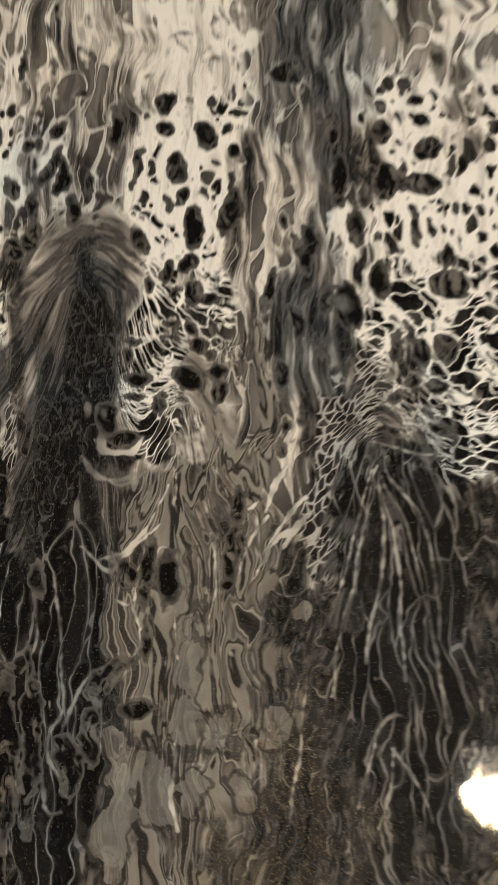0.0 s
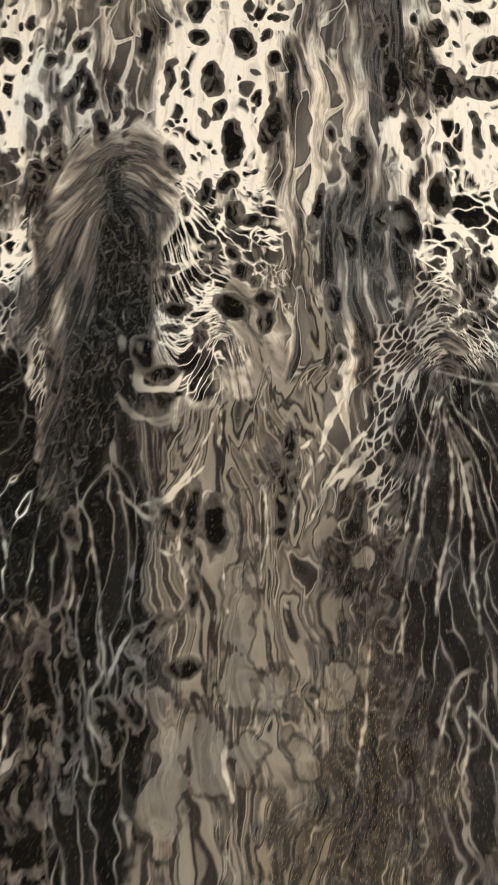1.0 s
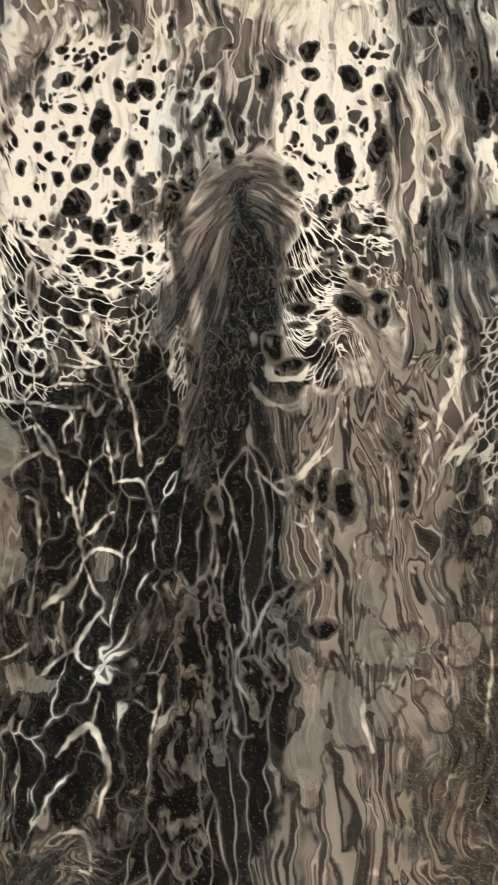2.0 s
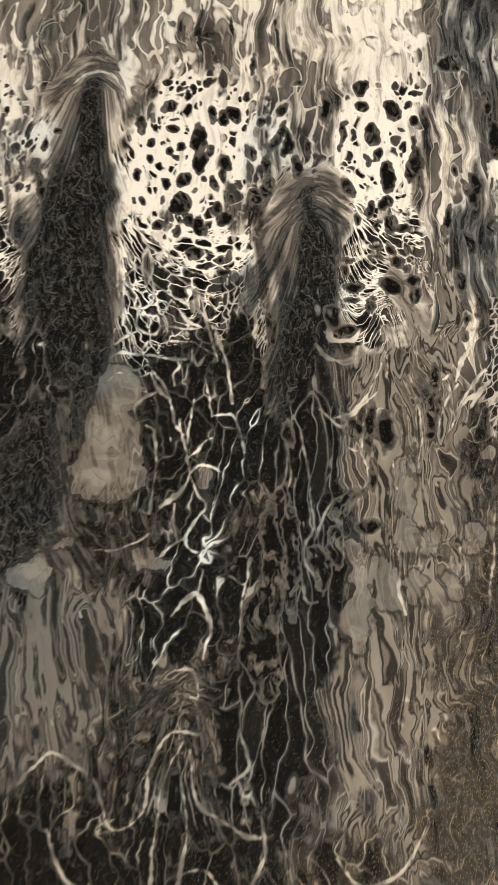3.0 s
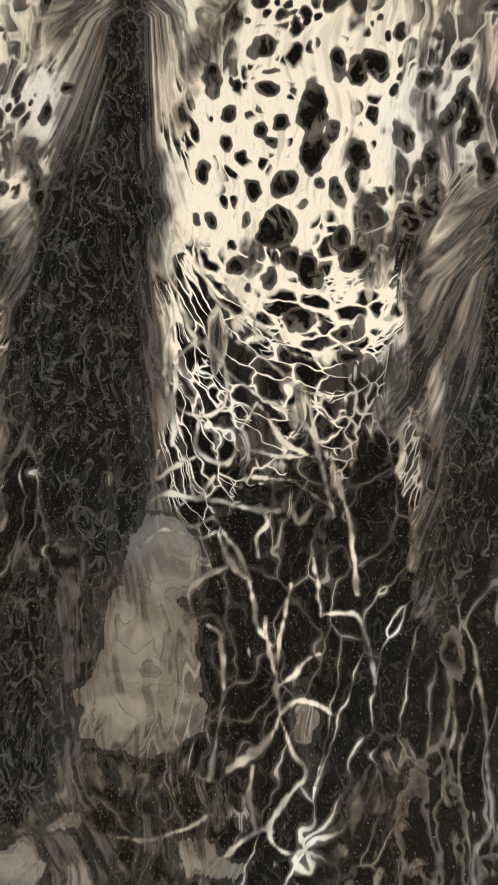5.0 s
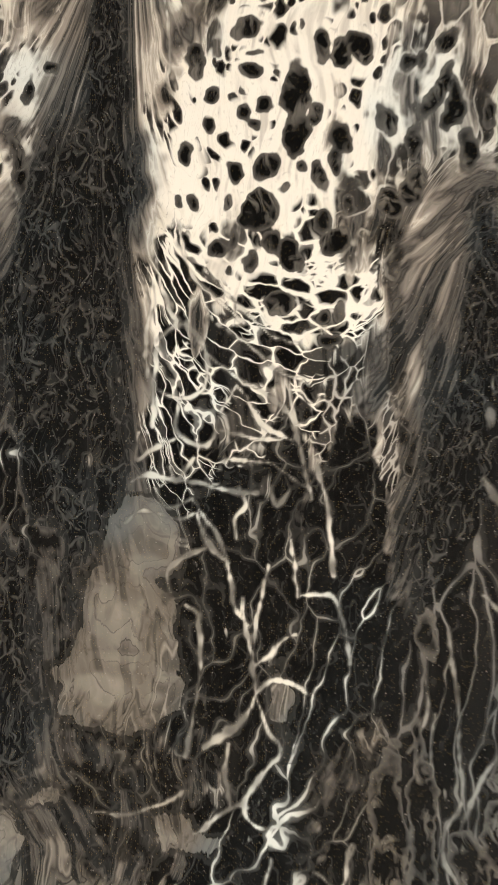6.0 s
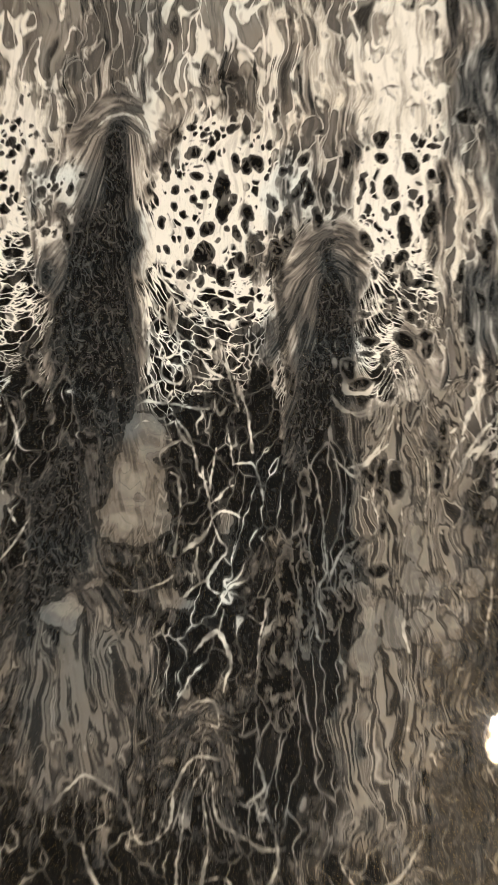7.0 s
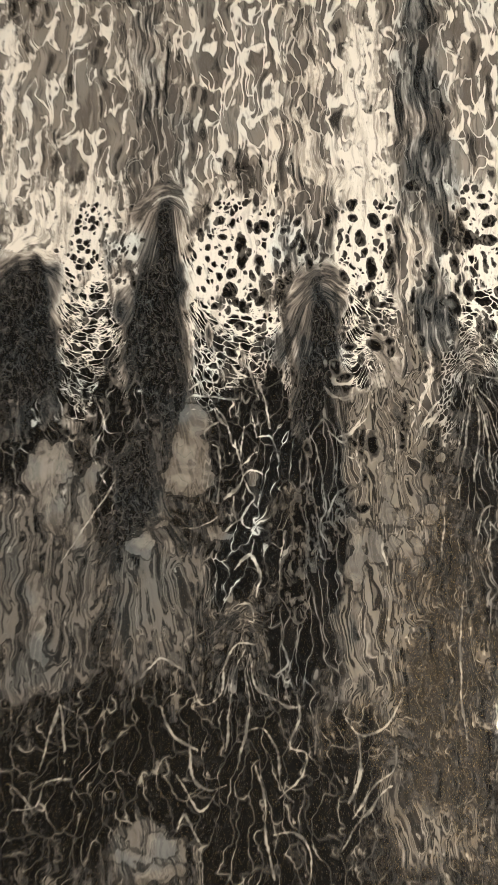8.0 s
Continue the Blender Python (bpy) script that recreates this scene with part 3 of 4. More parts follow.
# single cells (x, y, half width, half height, lean), pools alike, veins (width, then their course)
CELLS_WHITE_COLUMN_TOP = [
    (-161, 159, 5.6, 4.4, 0),
    (-180, 148, 3.4, 8, 10),
    (-159, 149, 2.4, 1.6, 0),
    (-161, 141, 3.6, 3.6, 0),
    (-174, 133, 3.6, 4, 0),
    (-155, 130, 3.6, 3.6, 0),
    (-163, 126, 3.6, 3.2, 0),
    (-159, 123, 2.7, 2, 0),
    (-144, 135, 5.6, 10.2, 0),
    (-144, 118, 6, 9.6, -10),
    (-183, 114, 2.8, 4.4, 20),
    (-167, 106, 3.6, 4.4, 0),
    (-156, 107, 4.8, 6.3, 0),
    (-143, 105, 1.8, 2.8, 0),
    (-157, 91, 7.6, 7.6, 0),
    (-170, 95, 2, 3.6, 0),
    (-148, 98, 1.2, 2, 0),
    (-137, 127, 3.2, 4.8, 0),
    (-128, 116, 3.6, 6, 0),
]
CELLS_WHITE_COLUMN_LOW = [
    (-165, 82, 2, 4, 0),
    (-153, 79, 4, 4.4, 0),
    (-147, 75, 4.4, 6, 0),
    (-172, 78, 4.4, 4, 0),
    (-181, 96, 2.2, 3.6, 0),
    (-186, 96, 2, 3.2, 0),
    (-137, 102, 4, 5.6, 0),
    (-130, 108, 2.8, 5.6, 0),
    (-126, 93, 2.8, 6, 0),
    (-135, 86, 2.8, 5.2, 0),
    (-131, 78, 4.8, 4.8, 0),
    (-143, 73, 2.4, 3.6, 0),
    (-139, 68, 1.6, 1, 0),
    (-160, 73, 2, 4.5, 0),
    (-152, 57, 5.2, 4.8, 0),
    (-137, 54, 2.6, 3.2, 0),
    (-131, 53, 2.8, 4, 0),
    (-134, 43, 4.4, 2.8, 0),
]
CELLS_GREY_FIELD = [
    (-134, 150, 3.6, 7, 0),
    (-127, 147, 4, 4.8, 0),
    (-120, 149, 4.4, 6, 0),
    (-93, 133, 9.6, 3.2, 50),
    (-90, 149, 3.2, 6.4, -25),
    (-89, 125, 4, 7.2, -20),
    (-111, 122, 4, 5.6, 0),
    (-102, 98, 4.8, 8.4, -25),
    (-102, 126, 1.2, 2.4, 0),
    (-104, 142, 3.2, 3.6, 0),
    (-111, 91, 4.9, 6.8, 0),
    (-242, 139, 2.4, 6, 0),
    (-244, 106, 2.8, 6.4, 0),
    (-246, 113, 2.8, 10.5, 0),
    (-233, 147, 2.4, 2.4, 0),
]
CELLS_SECOND_COLUMN = [
    (-37, 163, 4.9, 6, 0),
    (-38, 150, 5.4, 4.8, 0),
    (-20, 145, 4.8, 7.8, 0),
    (-8, 137, 4, 4.4, 0),
    (-61, 150, 3.6, 12, 0),
    (-34, 130, 4.8, 9, 0),
    (-33, 114, 3.1, 6.8, -25),
    (-40, 111, 2.6, 4.8, 0),
    (-10, 107, 5.4, 12.6, -12),
    (-28, 98, 5.6, 10.8, 0),
    (-54, 95, 4, 8, 15),
    (-42, 80, 3.2, 6, -15),
    (-31, 81, 5.7, 4.8, 0),
    (-38, 69, 2.7, 2.8, 0),
    (-27, 67, 4.8, 6.3, 0),
    (-50, 73, 2, 3.6, 0),
    (-20, 64, 4.8, 3.1, 0),
    (-53, 130, 2.8, 12, -20),
    (-10, 121, 1.8, 6.6, -10),
]
CELLS_SECOND_LACE = [
    (-30, 52, 3.2, 4.2, 0),
    (-39, 55, 4.5, 2, 0),
    (-40, 46, 5.4, 2, -15),
    (-28, 44, 4.8, 4.2, 0),
    (-23, 38, 2.8, 3.6, 0),
    (-56, 47, 4.4, 2, 0),
    (-59, 40, 2.8, 4.2, 0),
    (-55, 29, 6.6, 3.6, 0),
    (-21, 29, 4, 4.2, 0),
    (-34, 27, 9.2, 5.4, -25),
    (-20, 19, 4.2, 5.4, 0),
    (-57, 20, 6.6, 2.2, 0),
    (-47, 16, 2.9, 5.6, -25),
    (-69, 10, 5.4, 7.6, 12),
    (-63, 2, 5.4, 4, 0),
    (11, 3, 2.4, 3.2, 0),
    (8, -8, 2.4, 4.8, 0),
]
CELLS_SHADED_FIELD = [
    (-100, 142, 1.8, 4.8, 0),
    (-89, 149, 2.8, 6.6, -30),
    (-77, 170, 3.2, 2, 20),
    (-95, 130, 2.8, 12.6, -35),
    (-76, 123, 3.1, 6, 0),
    (-88, 128, 2.8, 9, 0),
    (-103, 114, 3.2, 6, -20),
    (-101, 100, 4, 8, -20),
    (-84, 110, 3.6, 9, 0),
    (-111, 122, 3.6, 7.8, 0),
    (-106, 185, 2.4, 8, -15),
]
CELLS_RIGHT_TOP = [
    (65, 142, 6.3, 7.6, 0),
    (86, 135, 6, 7, 0),
    (81, 158, 4.4, 3.6, 0),
    (65, 156, 4, 4.2, 0),
    (65, 118, 7.2, 9.6, 0),
    (74, 120, 2.8, 7.8, 0),
    (82, 116, 7.8, 6, 0),
    (49, 95, 3.6, 11.2, 0),
    (20, 177, 9.6, 6, 35),
    (40, 144, 3, 18, 0),
    (42, 121, 3.9, 16, 0),
    (23, 84, 3.6, 10.8, 20),
    (15, 99, 2, 4.2, 0),
    (6, 67, 3.2, 11.4, -15),
    (18, 52, 4.4, 8, 25),
    (34, 61, 2.8, 8.4, -10),
    (42, 58, 6, 13.2, 0),
    (27, 91, 4, 6.6, 0),
]
CELLS_RIGHT_LACE = [
    (69, 46, 2.4, 6, 0),
    (62, 37, 2.8, 8.4, 0),
    (74, 35, 5.2, 6.8, 0),
    (87, 36, 5.8, 6, 0),
    (70, 20, 3.4, 3.6, 0),
    (81, 19, 5.2, 4, 0),
    (89, 66, 9, 7.2, 0),
    (84, 93, 2, 6, 0),
    (91, 80, 4, 6.8, 0),
    (61, 15, 5.4, 2.8, 0),
    (9, 27, 4.8, 7.8, 0),
    (59, 69, 4.4, 10.2, 0),
    (76, 98, 2.8, 12, 0),
    (76, 5, 4, 2, -20),
    (81, -3, 6, 3, -15),
]
CELLS_LONG_SLOTS = [
    (-46, -62, 4.8, 14, -8),
    (-65, -59, 4.4, 6.4, 0),
    (-57, -88, 3.2, 8, 0),
    (-79, -106, 4, 6.8, -30),
    (-67, -101, 2.4, 12, -40),
    (-82, -128, 4.8, 12, 0),
    (-108, -92, 2.4, 6, 0),
    (-102, -59, 4.2, 8, 0),
    (-60, -117, 7.8, 4.8, 0),
    (-118, -133, 6, 39, 0),
    (-106, -123, 5.4, 27, 0),
    (-14, -32, 3.6, 10.8, 0),
    (-16, -53, 4.8, 14.4, -12),
    (-21, -66, 4.4, 3.6, 0),
    (-92, -134, 4.8, 8.9, 0),
]
CELLS_SLOTS = [
    (-126, -187, 10.2, 22.1, -6),
    (-115, -127, 3.2, 14, 4),
    (-125, -160, 5.8, 18, -8),
    (-109, -151, 4.2, 18, 0),
    (-81, -123, 5.2, 10, 0),
    (-90, -141, 5.4, 9.8, 0),
    (-56, -58, 4, 18, -8),
    (-47, -61, 4.2, 12.6, 0),
    (-57, -87, 3.2, 10, 0),
    (-72, -100, 8.9, 2.8, 35),
    (-67, -54, 3.6, 4.8, 0),
    (-107, -99, 2, 12, 0),
    (-131, -175, 9, 24.6, -6),
]
POOL_LONG = [
    (-200, -28, 16, 15, 0),
    (-209, -50, 16, 20, -8),
    (-198, -58, 8, 22, 0),
    (-211, -75, 21, 15, 0),
]
POOLS_SMALL = [
    (-190, -129, 9, 7, 0),
    (-153, -84, 2.6, 6.4, 0),
    (-253, -128, 12, 10, 0),
    (-238, -115, 4.4, 2.6, 0),
]
POOLS_LEFT = [
    (-332, -55, 19.4, 25, -30),
    (-332, -93, 11, 22.9, 0),
    (-302, -93, 7, 20, 0),
    (-296, -69, 7, 15.3, -20),
    (-347, -181, 8, 35.7, 0),
    (-311, -114, 8.2, 15, 0),
    (-260, -375, 10.7, 7.2, 0),
    (-282, -382, 15.3, 4.9, -20),
    (-269, -396, 25.5, 6.6, 0),
]
POOLS_RIGHT = [
    (-38, -94, 3.6, 34, -3),
    (-68, -144, 7.8, 20.1, 6),
    (-52, -153, 6, 16, 8),
    (-73, -169, 8, 12, 0),
    (-35, -148, 4.2, 2.2, 0),
    (-39, -154, 2.8, 3, 0),
    (-2, -126, 5.2, 8, 0),
    (15, -78, 4.4, 5.2, 0),
    (-17, -153, 5.2, 6, 0),
    (-27, -129, 4.4, 5.2, 0),
]
DROPS_TOP = [
    (-273, 281, 14.1, 27.5, -20),
    (-253, 255, 9, 18.9, 0),
    (-251, 224, 14.8, 9.2, 0),
    (-293, 219, 8, 20.9, -10),
    (-261, 199, 6.9, 5.4, 0),
    (-161, 318, 11.7, 12.8, 0),
    (-159, 280, 12.5, 9, 0),
    (-168, 248, 4.4, 18, -25),
    (-148, 212, 6.9, 13.5, 0),
    (-139, 182, 12.5, 5.4, -20),
    (-123, 203, 4.4, 11.2, 0),
    (-141, 246, 5.5, 18.4, 0),
    (-300, 331, 7.8, 11.2, 0),
    (-198, 223, 4.7, 13.5, 0),
    (-263, 326, 6.4, 6.3, 0),
]
DROPS_RIGHT = [
    (7, 298, 8.6, 16.5, 0),
    (3, 277, 9.6, 5.4, 20),
    (-11, 260, 8.6, 9.2, -30),
    (-18, 282, 3.1, 11, 20),
    (7, 210, 13.2, 9.2, 35),
    (35, 230, 3.9, 9.2, 0),
    (29, 181, 7, 11.9, -30),
    (18, 199, 3.1, 14.4, -20),
    (56, 226, 3.9, 18, 15),
    (84, 264, 5.5, 18.4, 0),
    (58, 282, 4, 22.5, 8),
]
DROPS_FAR = [
    (-336, 383, 5.6, 16.2, 0),
    (-312, 333, 10.2, 16.2, -20),
    (-350, 233, 8.4, 21.9, 0),
    (-294, 361, 6.4, 16.2, 10),
    (-269, 371, 4.8, 15.3, 0),
    (-261, 328, 5.5, 21.6, 10),
    (-238, 356, 5.7, 21.9, 0),
    (-342, 284, 4.7, 16.5, 0),
    (-153, 365, 7.5, 21.9, 0),
    (-146, 347, 5.6, 16.2, 0),
    (-6, 357, 7, 11.9, 0),
    (15, 355, 8.4, 14.2, 0),
    (95, 300, 8.4, 21.9, -15),
    (79, 261, 7.6, 16.4, 0),
    (-137, 358, 4, 19.4, 0),
]
VEINS_STAR = [
    (2.4, (-181, -17), (-177, -27), (-171, -34)),
    (2.0, (-191, -44), (-192, -36), (-187, -31), (-179, -28)),
    (2.0, (-186, -48), (-181, -53), (-182, -71), (-185, -88), (-187, -99)),
    (2.6, (-167, -46), (-165, -57), (-162, -68), (-162, -79)),
    (2.0, (-157, -35), (-160, -48), (-162, -63)),
    (3.0, (-162, -79), (-168, -88), (-181, -96)),
    (2.6, (-162, -79), (-156, -74), (-149, -75), (-145, -78)),
    (3.0, (-162, -79), (-158, -92), (-155, -99), (-163, -110), (-166, -117), (-163, -124), (-158, -125)),
    (2.2, (-218, -119), (-207, -120), (-194, -116), (-187, -111)),
    (2.2, (-185, -126), (-170, -117), (-165, -117)),
    (1.4, (-172, -95), (-173, -106), (-171, -117)),
    (2.0, (-146, -45), (-135, -46), (-130, -58), (-129, -68)),
    (1.6, (-162, -70), (-154, -63), (-147, -59)),
]
VEINS_BLACK_LACE = [
    (4.0, (-139, 2), (-136, -13), (-135, -26), (-135, -38)),
    (2.0, (-149, -26), (-148, -37), (-147, -46)),
    (2.6, (-196, 46), (-186, 51), (-178, 41), (-179, 27), (-188, 24), (-197, 28)),
    (2.6, (-196, 43), (-197, 28), (-197, 15)),
    (2.6, (-188, 24), (-189, 12), (-178, 7), (-174, 17), (-167, 28)),
    (2.6, (-178, 41), (-168, 31), (-155, 24), (-147, 17), (-146, 9)),
    (2.0, (-167, 28), (-159, 16), (-148, 9)),
    (2.4, (-148, 28), (-146, 13), (-143, -2), (-141, -13)),
    (2.2, (-175, 12), (-163, 10), (-152, 9)),
    (2.0, (-171, 3), (-160, 1), (-150, -4), (-143, -8)),
]
VEINS_LACE_FOOT = [
    (2.4, (-205, -6), (-198, -2), (-186, -5), (-171, -8), (-160, -9)),
    (2.0, (-207, -20), (-200, -16), (-188, -19), (-181, -17)),
    (2.0, (-202, 13), (-203, 3), (-197, 7), (-189, 10)),
    (2.0, (-190, 1), (-188, -5), (-182, 3)),
    (1.8, (-196, -7), (-192, -15), (-182, -12)),
    (1.8, (-156, -8), (-153, -14), (-149, -9)),
    (1.8, (-166, -7), (-164, -13), (-168, -18), (-168, -26)),
    (2.2, (-198, 71), (-197, 59), (-200, 47), (-199, 32)),
    (2.4, (-196, 80), (-194, 67), (-190, 55), (-186, 51)),
    (1.8, (-188, 86), (-183, 70), (-173, 58), (-164, 50)),
    (1.8, (-177, 70), (-168, 58), (-155, 46), (-145, 42)),
    (1.8, (-174, 50), (-162, 42), (-151, 32), (-142, 30)),
]
VEINS_FORK = [
    (2.0, (-75, -51), (-64, -48), (-54, -37), (-44, -21)),
    (1.8, (-70, -69), (-63, -72), (-57, -59), (-49, -48), (-44, -50)),
    (2.2, (-63, -72), (-59, -84), (-64, -96), (-79, -100), (-89, -113), (-95, -134)),
    (1.2, (-44, -50), (-44, -71), (-42, -96)),
    (1.4, (-82, -139), (-77, -131), (-76, -111)),
    (2.0, (-45, -132), (-47, -151), (-45, -166)),
    (1.6, (-25, -43), (-26, -68), (-30, -83)),
    (6.0, (-72, 7), (-72, -3), (-66, -5)),
    (4.9, (-66, -5), (-59, -4), (-56, 1)),
    (4.2, (-80, -11), (-70, -18), (-59, -15)),
    (2.7, (-82, -5), (-76, -15), (-65, -20), (-54, -14)),
]
VEINS_SHEAF = [
    (1.7, (50, -17), (39, -56), (23, -115)),
    (1.7, (51, -20), (61, -43), (67, -75), (74, -133)),
    (1.0, (51, -20), (50, -54), (39, -103)),
    (1.1, (53, -19), (69, -41), (73, -67), (72, -94)),
    (1.1, (48, -19), (37, -49), (27, -78)),
    (1.5, (51, -20), (56, -66), (55, -110)),
    (1.1, (32, -162), (41, -133), (49, -125), (54, -125)),
    (1.2, (48, -138), (46, -152), (39, -171)),
    (1.1, (47, -138), (58, -153), (63, -170)),
    (1.5, (48, -5), (64, -11), (80, -14)),
    (1.2, (13, -108), (8, -138), (2, -167)),
]
VEINS_SLOTS = [
    (2.4, (-108, -88), (-107, -114), (-116, -139), (-117, -172)),
    (1.6, (-101, -86), (-103, -121), (-101, -153), (-94, -156)),
    (1.2, (-130, -131), (-136, -153), (-138, -170)),
    (2.8, (-177, -158), (-169, -150), (-161, -147), (-156, -162), (-160, -182)),
    (1.3, (-161, -148), (-158, -135)),
    (3.6, (-177, -188), (-167, -189), (-165, -203)),
    (1.2, (-104, -61), (-104, -86), (-111, -99)),
    (1.2, (-95, -57), (-93, -91), (-93, -115)),
    (2.1, (-83, -45), (-73, -56), (-62, -47), (-49, -38)),
    (2.4, (-93, -115), (-99, -133), (-91, -148)),
    (2.1, (-143, -139), (-134, -144), (-131, -130)),
    (1.8, (-182, -13), (-173, -27), (-170, -47), (-164, -56)),
]
VEINS_STREAKS = [
    (4.5, (-7, -64), (1, -49), (15, -41)),
    (3.6, (-4, -54), (5, -41), (18, -29)),
    (4.4, (-2, -35), (3, -24), (10, -15)),
    (2.8, (4, -53), (11, -43), (20, -36)),
    (2.4, (-14, -62), (-8, -46), (-1, -37)),
    (2.0, (-20, -52), (-15, -39), (-5, -30)),
]
VEINS_FAR = [
    (2.1, (-228, 172), (-214, 186), (-198, 183), (-190, 165), (-190, 140)),
    (1.9, (-281, -75), (-294, -44), (-280, -25), (-286, 6)),
    (1.9, (-273, -71), (-309, -117), (-327, -139)),
    (2.2, (17, -196), (5, -266), (4, -325)),
]
VEINS_FOOT_ARCH = [
    (3.2, (-165, -222), (-180, -221), (-192, -238), (-200, -263), (-215, -267), (-223, -241)),
    (2.6, (-174, -226), (-186, -245), (-192, -274), (-198, -306)),
    (2.6, (-171, -230), (-167, -257), (-148, -273), (-135, -276)),
    (2.2, (-178, -236), (-174, -266), (-180, -291), (-190, -322)),
    (2.8, (-134, -266), (-134, -286), (-145, -307), (-132, -315), (-137, -331), (-156, -348)),
    (2.4, (-125, -277), (-122, -297), (-125, -316)),
    (2.4, (-177, -291), (-164, -293), (-155, -313), (-155, -338), (-146, -352)),
    (2.6, (-228, -293), (-227, -322), (-215, -336), (-201, -334)),
    (2.4, (-176, -317), (-169, -347), (-172, -375), (-168, -409)),
    (2.4, (-165, -375), (-145, -377), (-137, -393), (-139, -415)),
]
VEINS_FOOT_SIDES = [
    (2.4, (-240, -321), (-223, -351), (-208, -337)),
    (2.8, (-244, -365), (-236, -353), (-225, -379)),
    (2.8, (-87, -303), (-86, -323), (-91, -341), (-100, -356)),
    (2.8, (-98, -369), (-78, -346), (-60, -335), (-56, -316)),
    (2.4, (-111, -393), (-91, -370), (-69, -350), (-62, -347)),
    (2.4, (-95, -290), (-84, -304), (-63, -299), (-46, -278)),
    (2.4, (-378, -336), (-358, -335), (-347, -317), (-327, -316)),
    (2.4, (-353, -307), (-341, -273), (-333, -257), (-332, -293)),
    (2.2, (-380, -314), (-367, -328), (-361, -341)),
    (2.2, (-330, -257), (-314, -272), (-312, -291)),
    (2.6, (-249, -265), (-241, -289), (-222, -303)),
    (2.8, (-264, -241), (-246, -226), (-226, -238)),
    (2.4, (-143, -222), (-138, -240), (-149, -248)),
]

CELL = np.full(GX.shape, -9.0)
POOL = np.full(GX.shape, -9.0)
VEIN = np.full(GX.shape, -9.0)
DROP = np.full(GX.shape, -9.0)


def oval(field, x, y, rx, ry, lean):
    w = window(x, y, max(rx, ry) + 12, max(rx, ry) + 12)
    c, s = math.cos(radians(lean)), math.sin(radians(lean))
    px, py = GX[w] + 0.6 * DRIFT_X[w] - x, GY[w] + 0.6 * DRIFT_Y[w] - y
    ex, ey = (px * c + py * s) / rx, (-px * s + py * c) / ry
    d = (1 - np.sqrt(ex * ex + ey * ey)) * min(rx, ry)
    field[w] = np.maximum(field[w], d)


def vein(width, *course):
    """A thread of paint along a smooth course, thinning to its ends."""
    pts = [np.array(p, float) for p in (course[0], *course, course[-1])]
    line = []
    for p, q, r, t in zip(pts, pts[1:], pts[2:], pts[3:]):
        for k in range(6):
            u = k / 6
            line.append(0.5 * (2 * q + (r - p) * u + (2 * p - 5 * q + 4 * r - t) * u * u + (3 * q - p - 3 * r + t) * u ** 3))
    line.append(pts[-1])
    for k, (a, b) in enumerate(zip(line, line[1:])):
        reach = math.hypot(*(b - a)) / 2 + 9
        w = window(*((a + b) / 2), reach, reach)
        px, py = GX[w] + 0.3 * DRIFT_X[w] - a[0], GY[w] + 0.3 * DRIFT_Y[w] - a[1]
        ux, uy = b - a
        t = np.clip((px * ux + py * uy) / max(ux * ux + uy * uy, 1e-6), 0, 1)
        taper = 0.15 + 0.75 * math.sin(math.pi * (k + 0.5) / len(line)) ** 0.6
        d = width * taper * (0.30 + 0.07 * DRIFT_Y[w]) - np.hypot(px - t * ux, py - t * uy)
        VEIN[w] = np.maximum(VEIN[w], d)


for row in CELLS_WHITE_COLUMN_TOP + CELLS_WHITE_COLUMN_LOW + CELLS_GREY_FIELD + CELLS_SECOND_COLUMN + CELLS_SECOND_LACE + CELLS_SHADED_FIELD + CELLS_RIGHT_TOP + CELLS_RIGHT_LACE + CELLS_LONG_SLOTS + CELLS_SLOTS:
    oval(CELL, *row)
for row in POOL_LONG + POOLS_SMALL + POOLS_LEFT + POOLS_RIGHT:
    oval(POOL, *row)
for row in DROPS_TOP + DROPS_RIGHT + DROPS_FAR:
    oval(DROP, *row)
for row in VEINS_STAR + VEINS_BLACK_LACE + VEINS_LACE_FOOT + VEINS_FORK + VEINS_SHEAF + VEINS_SLOTS + VEINS_STREAKS + VEINS_FAR + VEINS_FOOT_ARCH + VEINS_FOOT_SIDES:
    vein(*row)


# ---- things ----
def part(name, bm, material, parent, label=""):
    """Links a bmesh as one mesh object under a thing or a part."""
    me = bpy.data.meshes.new(name)
    bm.to_mesh(me)
    bm.free()
    me.materials.append(material)
    ob = new(name, me)
    ob.parent = parent
    return tagged(ob, label)


def box(bm, x0, x1, y0, y1, z0, z1, bevel=0.0):
    r = bmesh.ops.create_cube(bm, size=1.0, matrix=Matrix.LocRotScale(((x0 + x1) / 2, (y0 + y1) / 2, (z0 + z1) / 2), None, (x1 - x0, y1 - y0, z1 - z0)))
    if bevel:
        edges = list({e for v in r["verts"] for e in v.link_edges})
        bmesh.ops.bevel(bm, geom=edges, offset=bevel, segments=3, affect="EDGES", profile=0.5)


def structure(name, label, category, material, *boxes):
    bm = bmesh.new()
    for b in boxes:
        box(bm, *b)
    ob = part(name, bm, material, None, label)
    return tagged(ob, label, category, kind="structure")


